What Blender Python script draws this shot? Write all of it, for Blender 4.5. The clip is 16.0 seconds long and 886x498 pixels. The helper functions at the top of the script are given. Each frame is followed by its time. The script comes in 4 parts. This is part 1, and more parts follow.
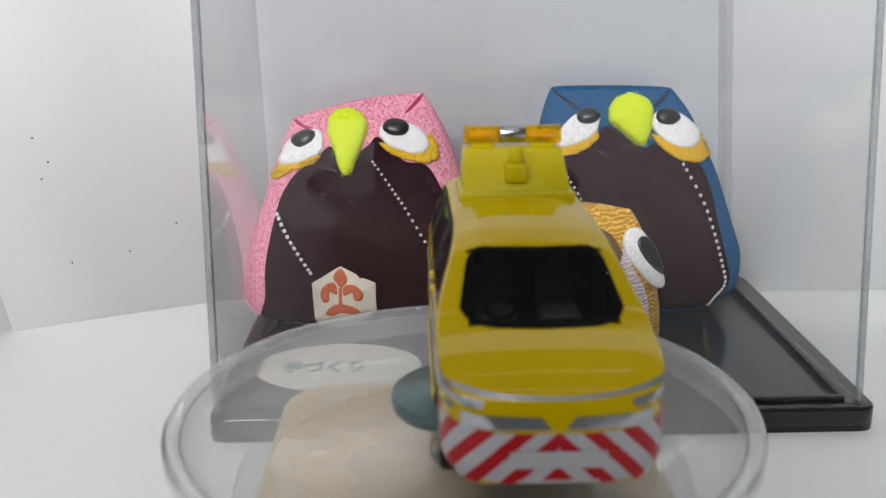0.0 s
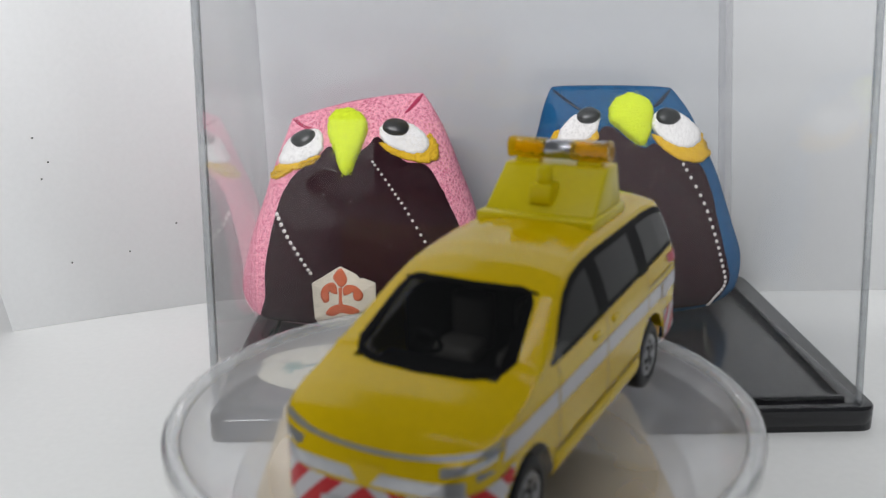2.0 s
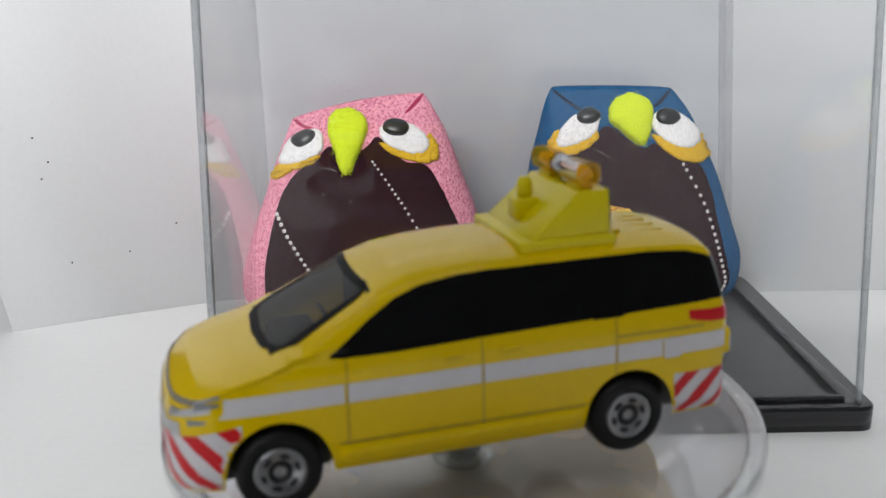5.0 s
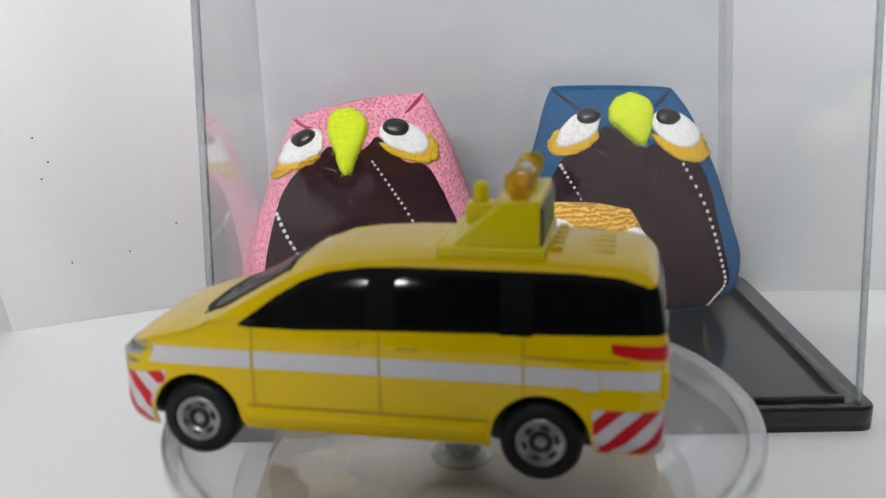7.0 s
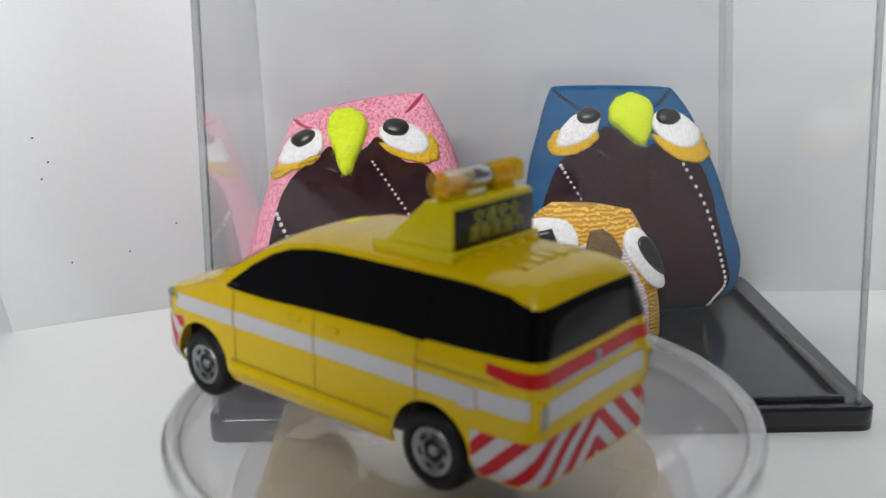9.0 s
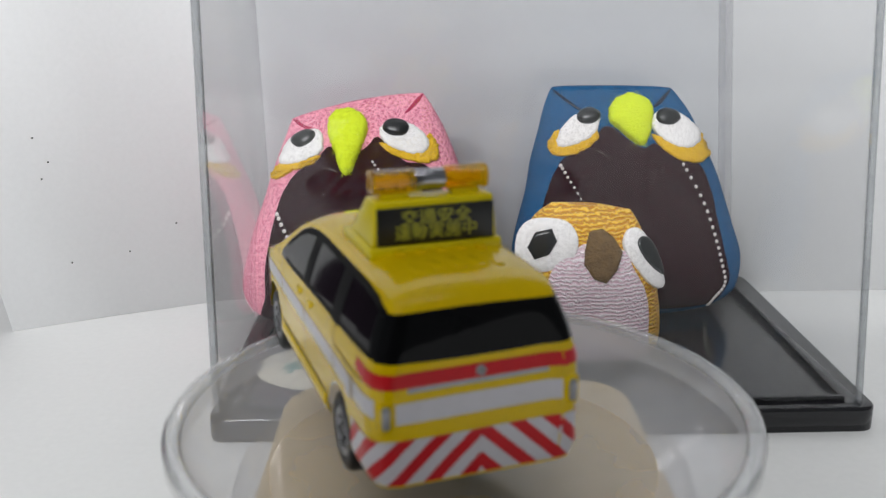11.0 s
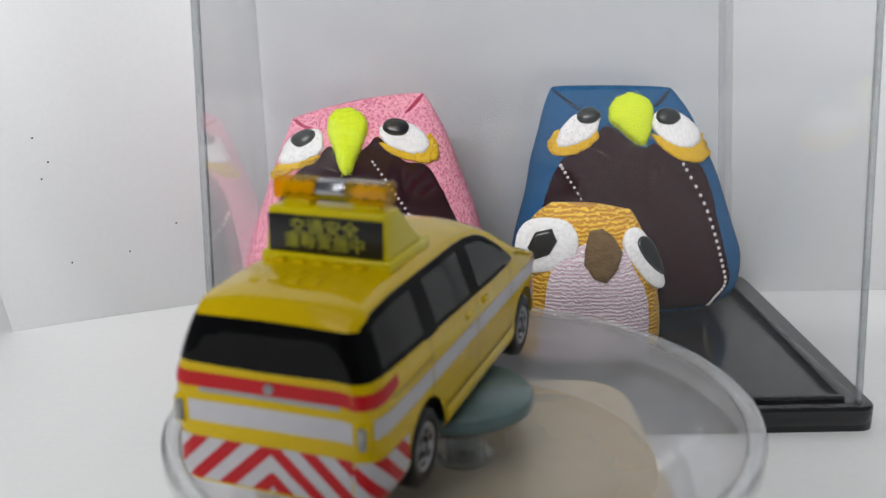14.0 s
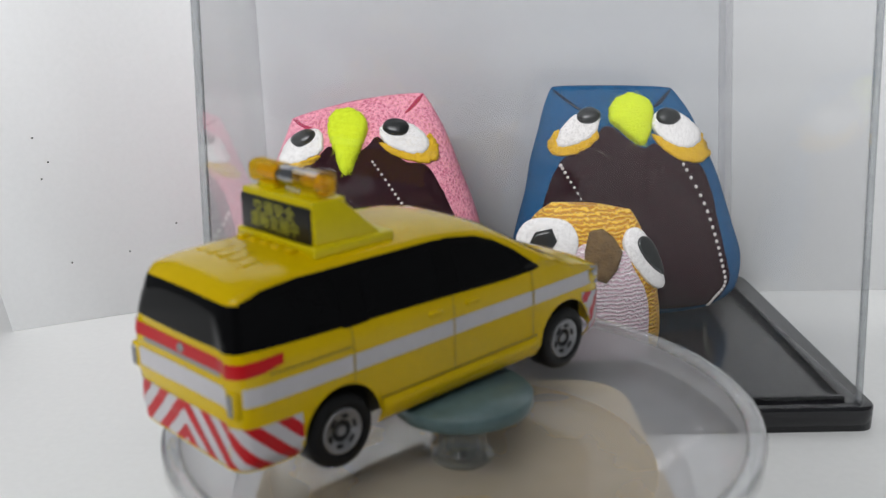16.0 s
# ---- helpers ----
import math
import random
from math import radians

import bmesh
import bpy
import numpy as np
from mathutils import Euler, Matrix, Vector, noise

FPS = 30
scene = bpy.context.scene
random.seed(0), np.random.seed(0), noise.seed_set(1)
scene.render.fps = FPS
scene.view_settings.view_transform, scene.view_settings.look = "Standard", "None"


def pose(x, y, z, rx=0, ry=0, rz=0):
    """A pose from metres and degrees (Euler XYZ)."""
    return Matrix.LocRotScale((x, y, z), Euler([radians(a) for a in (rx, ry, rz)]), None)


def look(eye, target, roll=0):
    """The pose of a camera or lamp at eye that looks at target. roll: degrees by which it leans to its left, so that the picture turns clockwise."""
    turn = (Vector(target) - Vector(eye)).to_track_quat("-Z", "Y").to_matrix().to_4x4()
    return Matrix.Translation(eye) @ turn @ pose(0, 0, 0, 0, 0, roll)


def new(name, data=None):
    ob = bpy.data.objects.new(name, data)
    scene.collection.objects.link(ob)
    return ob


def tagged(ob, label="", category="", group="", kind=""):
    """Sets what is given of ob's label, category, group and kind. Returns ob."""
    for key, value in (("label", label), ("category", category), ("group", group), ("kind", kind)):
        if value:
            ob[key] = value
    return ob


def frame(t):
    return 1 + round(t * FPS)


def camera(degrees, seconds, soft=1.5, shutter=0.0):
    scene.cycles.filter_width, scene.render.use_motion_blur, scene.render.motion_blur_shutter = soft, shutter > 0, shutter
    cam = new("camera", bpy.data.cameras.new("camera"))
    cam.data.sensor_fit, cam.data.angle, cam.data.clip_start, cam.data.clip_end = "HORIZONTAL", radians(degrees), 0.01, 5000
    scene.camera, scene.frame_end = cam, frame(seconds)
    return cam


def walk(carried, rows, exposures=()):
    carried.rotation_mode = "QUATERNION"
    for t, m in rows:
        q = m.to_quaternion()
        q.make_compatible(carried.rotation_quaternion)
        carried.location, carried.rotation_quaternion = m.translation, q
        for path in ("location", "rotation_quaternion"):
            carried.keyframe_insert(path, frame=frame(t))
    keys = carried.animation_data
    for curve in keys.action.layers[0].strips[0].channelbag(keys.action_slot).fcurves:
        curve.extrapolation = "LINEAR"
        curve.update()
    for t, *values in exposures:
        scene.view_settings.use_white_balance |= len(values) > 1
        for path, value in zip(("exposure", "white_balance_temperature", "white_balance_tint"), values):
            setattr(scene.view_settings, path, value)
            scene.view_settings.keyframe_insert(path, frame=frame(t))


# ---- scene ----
from mathutils.bvhtree import BVHTree

MM = 0.001
cam = camera(49.6, 16.0, soft=1.4)
EYE = (0.0, -0.1251, 0.10536)
AIM = look(EYE, (0.01444, 0.83443, -0.17592), -0.62)
cam.data.dof.use_dof, cam.data.dof.focus_distance, cam.data.dof.aperture_fstop = True, 0.27, 40.0
walk(cam, [(0.0, AIM), (16.0, AIM)])

# ---- light: a bright room with ceiling tubes ----
world = bpy.data.worlds.new("room_light")
scene.world = world
world.use_nodes = True
world.node_tree.nodes["Background"].inputs[0].default_value = (0.90, 0.955, 1.0, 1)
world.node_tree.nodes["Background"].inputs[1].default_value = 0.145


def tube(eye, target, long, wide, watts, colour=(0.98, 0.985, 1.0)):
    data = bpy.data.lights.new("ceiling_tube", "AREA")
    data.shape, data.size, data.size_y, data.energy, data.color = "RECTANGLE", long, wide, watts, colour
    lamp = new("ceiling_tube", data)
    lamp.matrix_world = look(eye, target)
    return lamp


tube((0.00, 0.15, 1.35), (0.02, 0.08, 0.0), 1.2, 0.05, 1.0)
tube((0.00, -0.50, 1.35), (0.02, 0.08, 0.05), 1.2, 0.05, 1.2)
tube((-0.35, -1.10, 1.35), (0.02, 0.08, 0.05), 1.2, 0.05, 5.5)
tube((-0.45, -1.80, 1.15), (0.02, 0.08, 0.05), 1.2, 0.05, 37.0)
scene.view_settings.exposure = 0.0


# ---- materials ----
def nodes_of(name):
    m = bpy.data.materials.new(name)
    m.use_nodes = True
    return m, m.node_tree.nodes, m.node_tree.links, m.node_tree.nodes["Principled BSDF"]


def mat(name, colour, rough=0.5, metal=0.0, grain=300.0, vary=0.12, bump=0.0, coarse=40.0, coat=0.0, sheen=0.0, stretch=None, spec=0.5):
    """A surface with fine grain and broad stains; scales are per metre."""
    m, n, l, b = nodes_of(name)
    co = n.new("ShaderNodeTexCoord")
    src = co.outputs["Object"]
    if stretch:
        mp = n.new("ShaderNodeMapping")
        mp.inputs["Scale"].default_value = stretch
        l.new(src, mp.inputs["Vector"])
        src = mp.outputs[0]
    fine, broad = n.new("ShaderNodeTexNoise"), n.new("ShaderNodeTexNoise")
    fine.inputs["Scale"].default_value, broad.inputs["Scale"].default_value = grain, coarse
    fine.inputs["Detail"].default_value = 4
    l.new(src, fine.inputs["Vector"])
    l.new(co.outputs["Object"], broad.inputs["Vector"])
    add = n.new("ShaderNodeMath")
    add.operation = "ADD"
    l.new(fine.outputs[0], add.inputs[0])
    l.new(broad.outputs[0], add.inputs[1])
    ramp = n.new("ShaderNodeMapRange")
    ramp.inputs[1].default_value, ramp.inputs[2].default_value = 0.6, 1.4
    ramp.inputs[3].default_value, ramp.inputs[4].default_value = 1 - vary, 1 + vary
    l.new(add.outputs[0], ramp.inputs[0])
    mul = n.new("ShaderNodeVectorMath")
    mul.operation = "SCALE"
    mul.inputs[0].default_value = colour
    l.new(ramp.outputs[0], mul.inputs["Scale"])
    l.new(mul.outputs[0], b.inputs["Base Color"])
    b.inputs["Roughness"].default_value, b.inputs["Metallic"].default_value = rough, metal
    b.inputs["Coat Weight"].default_value = coat
    b.inputs["Specular IOR Level"].default_value = spec
    b.inputs["Coat Roughness"].default_value = 0.06
    b.inputs["Sheen Weight"].default_value = sheen
    if bump:
        bp = n.new("ShaderNodeBump")
        bp.inputs["Strength"].default_value, bp.inputs["Distance"].default_value = bump, 0.0004
        l.new(fine.outputs[0], bp.inputs["Height"])
        l.new(bp.outputs[0], b.inputs["Normal"])
    return m


def crepe(name, colour, bright, scale, depth, speck=0.55):
    """Creased crepe cloth: wavy ridges, with the threads' glints painted as brighter colour."""
    m, n, l, b = nodes_of(name)
    co = n.new("ShaderNodeTexCoord")
    wave, noi = n.new("ShaderNodeTexWave"), n.new("ShaderNodeTexNoise")
    wave.bands_direction = "Z"
    wave.inputs["Scale"].default_value = scale
    wave.inputs["Distortion"].default_value, wave.inputs["Detail"].default_value = 6.5, 2.5
    wave.inputs["Detail Scale"].default_value = 2.2
    noi.inputs["Scale"].default_value = scale * 5
    short = n.new("ShaderNodeMapping")
    short.inputs["Scale"].default_value = (1.3, 0.7, 1.0)
    l.new(co.outputs["Object"], short.inputs["Vector"])
    l.new(short.outputs[0], wave.inputs["Vector"])
    l.new(co.outputs["Object"], noi.inputs["Vector"])
    mixh = n.new("ShaderNodeMath")
    mixh.operation = "MULTIPLY"
    l.new(wave.outputs["Fac"], mixh.inputs[0])
    l.new(noi.outputs[0], mixh.inputs[1])
    ramp = n.new("ShaderNodeValToRGB")
    ramp.color_ramp.elements[0].position, ramp.color_ramp.elements[1].position = 0.12, speck
    ramp.color_ramp.elements[0].color, ramp.color_ramp.elements[1].color = (*colour, 1), (*bright, 1)
    l.new(mixh.outputs[0], ramp.inputs[0])
    l.new(ramp.outputs[0], b.inputs["Base Color"])
    b.inputs["Roughness"].default_value = 0.55
    b.inputs["Sheen Weight"].default_value = 0.05
    bp = n.new("ShaderNodeBump")
    bp.inputs["Strength"].default_value, bp.inputs["Distance"].default_value = depth, 0.0006
    l.new(wave.outputs["Fac"], bp.inputs["Height"])
    l.new(bp.outputs[0], b.inputs["Normal"])
    return m


def crinkle(name, low, high, scale, depth, rough=0.8, stretch=(1, 1, 1), broad=45.0, spec=0.25):
    """Cloth with a fine irregular grain: small raised cells, thread glints painted paler, and broad fading."""
    m, n, l, b = nodes_of(name)
    co, mp = n.new("ShaderNodeTexCoord"), n.new("ShaderNodeMapping")
    mp.inputs["Scale"].default_value = stretch
    l.new(co.outputs["Object"], mp.inputs["Vector"])
    cell, noi, wide = n.new("ShaderNodeTexVoronoi"), n.new("ShaderNodeTexNoise"), n.new("ShaderNodeTexNoise")
    cell.inputs["Scale"].default_value, noi.inputs["Scale"].default_value, wide.inputs["Scale"].default_value = scale, scale * 1.7, broad
    noi.inputs["Detail"].default_value = 3
    for t in (cell, noi):
        l.new(mp.outputs[0], t.inputs["Vector"])
    l.new(co.outputs["Object"], wide.inputs["Vector"])
    grain, total = n.new("ShaderNodeMath"), n.new("ShaderNodeMath")
    grain.operation, grain.inputs[1].default_value = "MULTIPLY_ADD", 0.6
    l.new(cell.outputs["Distance"], grain.inputs[0])
    l.new(noi.outputs[0], grain.inputs[2])
    total.operation, total.inputs[1].default_value = "MULTIPLY_ADD", 0.2
    l.new(wide.outputs[0], total.inputs[0])
    l.new(grain.outputs[0], total.inputs[2])
    ramp = n.new("ShaderNodeValToRGB")
    ramp.color_ramp.elements[0].position, ramp.color_ramp.elements[1].position = 0.12, 0.95
    ramp.color_ramp.elements[0].color, ramp.color_ramp.elements[1].color = (*low, 1), (*high, 1)
    reach = n.new("ShaderNodeMapRange")
    reach.inputs[1].default_value, reach.inputs[2].default_value = 0.45, 1.05
    l.new(total.outputs[0], reach.inputs[0])
    l.new(reach.outputs[0], ramp.inputs[0])
    l.new(ramp.outputs[0], b.inputs["Base Color"])
    b.inputs["Roughness"].default_value, b.inputs["Specular IOR Level"].default_value = rough, spec
    bp = n.new("ShaderNodeBump")
    bp.inputs["Strength"].default_value, bp.inputs["Distance"].default_value = depth, 0.0005
    l.new(grain.outputs[0], bp.inputs["Height"])
    l.new(bp.outputs[0], b.inputs["Normal"])
    return m


def clear(name, tint, gloss=1.0, haze=0.0, ior=1.49, haze_colour=(0.8, 0.8, 0.82), rough=0.02):
    """Clear plastic sheet: see-through, with surface gloss and a pale haze mixed in."""
    m, n, l, b = nodes_of(name)
    out = n["Material Output"]
    n.remove(b)
    tr, gl, df = n.new("ShaderNodeBsdfTransparent"), n.new("ShaderNodeBsdfGlossy"), n.new("ShaderNodeBsdfDiffuse")
    tr.inputs[0].default_value = (*tint, 1)
    gl.inputs["Roughness"].default_value = rough
    df.inputs[0].default_value = (*haze_colour, 1)
    lw, pw, sc = n.new("ShaderNodeLayerWeight"), n.new("ShaderNodeMath"), n.new("ShaderNodeMath")
    lw.inputs["Blend"].default_value = 0.5
    pw.operation, pw.inputs[1].default_value = "POWER", 5.0
    sc.operation, sc.use_clamp = "MULTIPLY_ADD", True
    sc.inputs[1].default_value, sc.inputs[2].default_value = 0.7 * gloss, ((ior - 1) / (ior + 1)) ** 2 * gloss
    l.new(lw.outputs["Facing"], pw.inputs[0])
    l.new(pw.outputs[0], sc.inputs[0])
    hz, mx = n.new("ShaderNodeMixShader"), n.new("ShaderNodeMixShader")
    noi, mr = n.new("ShaderNodeTexNoise"), n.new("ShaderNodeMapRange")
    co = n.new("ShaderNodeTexCoord")
    noi.inputs["Scale"].default_value = 60
    l.new(co.outputs["Object"], noi.inputs["Vector"])
    mr.inputs[3].default_value, mr.inputs[4].default_value = haze * 0.7, haze * 1.3
    l.new(noi.outputs[0], mr.inputs[0])
    l.new(mr.outputs[0], hz.inputs[0])
    l.new(tr.outputs[0], hz.inputs[1])
    l.new(df.outputs[0], hz.inputs[2])
    l.new(sc.outputs[0], mx.inputs[0])
    l.new(hz.outputs[0], mx.inputs[1])
    l.new(gl.outputs[0], mx.inputs[2])
    l.new(mx.outputs[0], out.inputs["Surface"])
    return m


YELLOW = mat("yellow_enamel", (0.71, 0.485, 0.0), 0.11, 0, 900, 0.05, 0.01, 60, spec=0.26)
YELLOW_PLASTIC = mat("yellow_plastic", (0.70, 0.57, 0.0), 0.3, 0, 900, 0.05, 0.02, 60, spec=0.35)
GROOVE_SHADE = mat("shut_line_shade", (0.36, 0.25, 0.0), 0.5, 0, 900, 0.1)
WHITE_PAINT = mat("white_print", (0.60, 0.58, 0.60), 0.3, 0, 700, 0.05, 0.0, 80)
RED_PAINT = mat("red_print", (0.56, 0.010, 0.016), 0.3, 0, 700, 0.08, 0.0, 80, spec=0.25)
BLACK_GLASS = mat("dark_window_plastic", (0.004, 0.004, 0.0045), 0.06, 0, 300, 0.3, 0.0, 50, spec=0.13)
WINDOW_TRIM = mat("black_window_trim", (0.004, 0.004, 0.0045), 0.5, 0, 600, 0.2, spec=0.06)
SMOKE = clear("smoked_windscreen", (0.24, 0.24, 0.25), 0.7, 0.004)
SEAT = mat("grey_seat_plastic", (0.30, 0.285, 0.26), 0.3, 0, 500, 0.1)
WHEEL_GREY = mat("wheel_silver", (0.30, 0.30, 0.31), 0.3, 0.9, 900, 0.15)
SILVER = mat("silver_print", (0.42, 0.42, 0.43), 0.28, 0.8, 900, 0.15)
GREY_TRIM = mat("dull_silver_print", (0.36, 0.36, 0.36), 0.35, 0.6, 900, 0.15)
GREY_LAMP = mat("grey_headlamp", (0.20, 0.21, 0.22), 0.3, 0.4, 900, 0.2)
CHROME = mat("chrome_plating", (0.40, 0.40, 0.42), 0.22, 1.0, 900, 0.1)
RUBBER = mat("black_tyre", (0.007, 0.007, 0.0075), 0.45, 0, 800, 0.2, 0.1, spec=0.22)
CHASSIS = mat("black_chassis", (0.015, 0.015, 0.016), 0.5, 0, 500, 0.2)
AMBER = clear("amber_lens", (0.99, 0.78, 0.06), 1.3, 0.22, 1.5, (0.92, 0.60, 0.002), 0.05)
AMBER_CORE = mat("amber_core", (0.90, 0.60, 0.01), 0.3, 0, 600, 0.15)
BOARD = mat("black_sign", (0.010, 0.010, 0.010), 0.35, 0, 500, 0.2)
LETTER = mat("yellow_letters", (0.34, 0.34, 0.03), 0.4, 0, 600, 0.1)
PAPER = mat("white_card", (0.80, 0.805, 0.81), 0.85, 0, 700, 0.025, 0.06, 12)
TABLE = mat("white_table", (0.78, 0.785, 0.775), 0.55, 0, 500, 0.03, 0.05, 18)
ACRYLIC = clear("clear_acrylic", (0.98, 0.981, 0.983), 0.7, 0.002)
# Back panel: the shade inside the case is put into its darker tint.
SHADE_TINTED = clear("shade_tinted_acrylic", (0.925, 0.93, 0.938), 1.0, 0.03, 1.49, (0.6, 0.6, 0.62), 0.08)
SCUFFED = clear("scuffed_acrylic", (0.975, 0.975, 0.977), 1.2, 0.012, rough=0.05)
MOULDED = clear("moulded_corner", (0.91, 0.91, 0.92), 1.2, 0.08, 1.49, (0.60, 0.60, 0.61), 0.15)
EDGE = clear("acrylic_edge", (0.72, 0.74, 0.75), 1.0, 0.25, 1.49, (0.55, 0.56, 0.57))
EDGE_DARK = clear("acrylic_edge_dark", (0.45, 0.46, 0.47), 1.0, 0.3, 1.49, (0.30, 0.31, 0.31))
BASE = mat("black_gloss_plastic", (0.012, 0.012, 0.014), 0.16, 0, 400, 0.15, 0.0, 30)
# Haze of dish and wall stands in for pale reflections on clear plastic.
DISH = clear("clear_dish", (0.97, 0.97, 0.985), 1.0, 0.30, 1.49, (0.82, 0.82, 0.86))
DISH_WALL = clear("dish_wall", (0.97, 0.97, 0.985), 1.0, 0.38, 1.49, (0.86, 0.86, 0.89))
DISH_RIM = clear("dish_rim", (0.94, 0.945, 0.95), 2.4, 0.20, 1.55, (0.8, 0.81, 0.82))
BELL = clear("clear_bell", (0.93, 0.93, 0.94), 1.0, 0.12, 1.49, (0.72, 0.70, 0.68))
BEIGE = mat("beige_plastic", (0.56, 0.425, 0.21), 0.6, 0, 400, 0.04, 0.0, 30)
BLUE_DISC = mat("grey_blue_plastic", (0.105, 0.17, 0.175), 0.28, 0, 500, 0.22, 0.08, 110)
CUP = clear("clear_cup", (0.84, 0.87, 0.865), 2.2, 0.05, 1.5, (0.6, 0.64, 0.63), 0.04)
PINK = crinkle("pink_crepe", (0.50, 0.085, 0.17), (0.90, 0.38, 0.48), 1050, 0.8)
BLUE = crinkle("blue_cotton", (0.002, 0.036, 0.105), (0.010, 0.10, 0.24), 1000, 0.2, 0.95, (1, 1, 1.6))
PLUM = crinkle("plum_cotton", (0.007, 0.0015, 0.003), (0.029, 0.009, 0.013), 900, 0.03, 1.0, (1.6, 1, 0.7), 60.0, 0.06)
ORANGE = crepe("orange_crepe", (0.62, 0.25, 0.003), (1.0, 0.64, 0.07), 300, 0.9, 0.42)
PALE = crepe("pale_pink_crepe", (0.82, 0.57, 0.66), (1.0, 0.90, 0.94), 330, 0.8, 0.40)
FELT_WHITE = crinkle("white_felt", (0.64, 0.62, 0.61), (0.86, 0.84, 0.83), 1150, 0.2, 0.95)
FELT_GOLD = crinkle("gold_felt", (0.46, 0.24, 0.006), (0.76, 0.47, 0.03), 1100, 0.5, 0.95)
FELT_LIME = crinkle("lime_felt", (0.54, 0.66, 0.012), (0.68, 0.82, 0.03), 1000, 0.35, 0.95)
FELT_BROWN = crinkle("brown_felt", (0.055, 0.032, 0.012), (0.19, 0.12, 0.055), 900, 0.8, 0.95)
BUTTON = mat("black_button", (0.012, 0.014, 0.015), 0.28, 0, 300, 0.2)
THREAD = mat("white_stitch", (0.70, 0.66, 0.64), 0.8, 0, 900, 0.1)
LINEN = mat("linen_weave", (0.66, 0.60, 0.50), 0.9, 0, 900, 0.25, 0.6, 80, stretch=(0.3, 0.3, 3))
RUST = mat("rust_weave", (0.55, 0.13, 0.06), 0.9, 0, 900, 0.2, 0.5, 80, stretch=(0.3, 0.3, 3))
TAG = mat("cream_card", (0.72, 0.68, 0.56), 0.8, 0, 500, 0.03, 0.03)
TAG_INK = mat("teal_ink", (0.03, 0.24, 0.22), 0.8, 0, 500, 0.1)
SPECK = mat("dark_speck", (0.04, 0.04, 0.04), 0.8, 0, 300, 0.1)
PINK_CREASE_SHADE = mat("pink_crease_shade", (0.42, 0.03, 0.09), 0.9, 0, 900, 0.2)
NAVY_CREASE_SHADE = mat("navy_crease_shade", (0.006, 0.012, 0.03), 0.9, 0, 900, 0.2)
DARK = mat("dark_purple_cloth", (0.03, 0.012, 0.03), 0.9, 0, 300, 0.2)


# ---- building helpers (all lengths in millimetres) ----
def part(name, bm, material, parent=None, label="", smooth=True):
    """Links a bmesh made in millimetres as one mesh object."""
    bmesh.ops.recalc_face_normals(bm, faces=bm.faces[:])
    bmesh.ops.scale(bm, vec=(MM, MM, MM), verts=bm.verts[:])
    me = bpy.data.meshes.new(name)
    bm.to_mesh(me)
    bm.free()
    me.materials.append(material)
    for p in me.polygons:
        p.use_smooth = smooth
    ob = new(name, me)
    if parent:
        ob.parent = parent
    if label:
        ob["label"] = label
    return ob


def at(ob, x, y, z, rx=0, ry=0, rz=0):
    ob.matrix_basis = pose(x * MM, y * MM, z * MM, rx, ry, rz)
    return ob


def box(x0, x1, y0, y1, z0, z1, bevel=0.0, seg=2, bm=None):
    own = bmesh.new()
    bmesh.ops.create_cube(own, size=1)
    for v in own.verts:
        v.co = Vector((x0 + (x1 - x0) * (v.co.x + 0.5), y0 + (y1 - y0) * (v.co.y + 0.5), z0 + (z1 - z0) * (v.co.z + 0.5)))
    if bevel:
        bmesh.ops.bevel(own, geom=own.edges[:], offset=bevel, segments=seg, profile=0.5, affect="EDGES")
    return own


def lathe(profile, steps=96, closed=False, angle0=0.0):
    """Turns (radius, z) points round the z axis."""
    bm = bmesh.new()
    rings = []
    for r, z in profile:
        if r < 1e-6:
            rings.append([bm.verts.new((0, 0, z))])
        else:
            rings.append([bm.verts.new((r * math.cos(angle0 + 2 * math.pi * i / steps), r * math.sin(angle0 + 2 * math.pi * i / steps), z)) for i in range(steps)])
    pairs = list(zip(rings, rings[1:])) + ([(rings[-1], rings[0])] if closed else [])
    for a, b in pairs:
        for i in range(steps):
            j = (i + 1) % steps
            f = [a[i % len(a)], a[j % len(a)], b[j % len(b)], b[i % len(b)]]
            f = list(dict.fromkeys(f))
            if len(f) > 2:
                bm.faces.new(f)
    return bm


def grid_mesh(rows, thick=0.0):
    """A sheet through rows of points; None leaves a hole."""
    bm = bmesh.new()
    vs = [[bm.verts.new(p) if p is not None else None for p in r] for r in rows]
    for a, b in zip(vs, vs[1:]):
        for i in range(len(a) - 1):
            q = [a[i], a[i + 1], b[i + 1], b[i]]
            if None not in q:
                bm.faces.new(q)
    loose = [v for v in bm.verts if not v.link_faces]
    bmesh.ops.delete(bm, geom=loose, context="VERTS")
    return bm


def lerp_list(keys, t):
    """Piecewise smooth value of keys [(t, v), ...] at t."""
    if t <= keys[0][0]:
        return keys[0][1]
    for (a, va), (b, vb) in zip(keys, keys[1:]):
        if t <= b:
            u = (t - a) / (b - a)
            return va + (vb - va) * u
    return keys[-1][1]


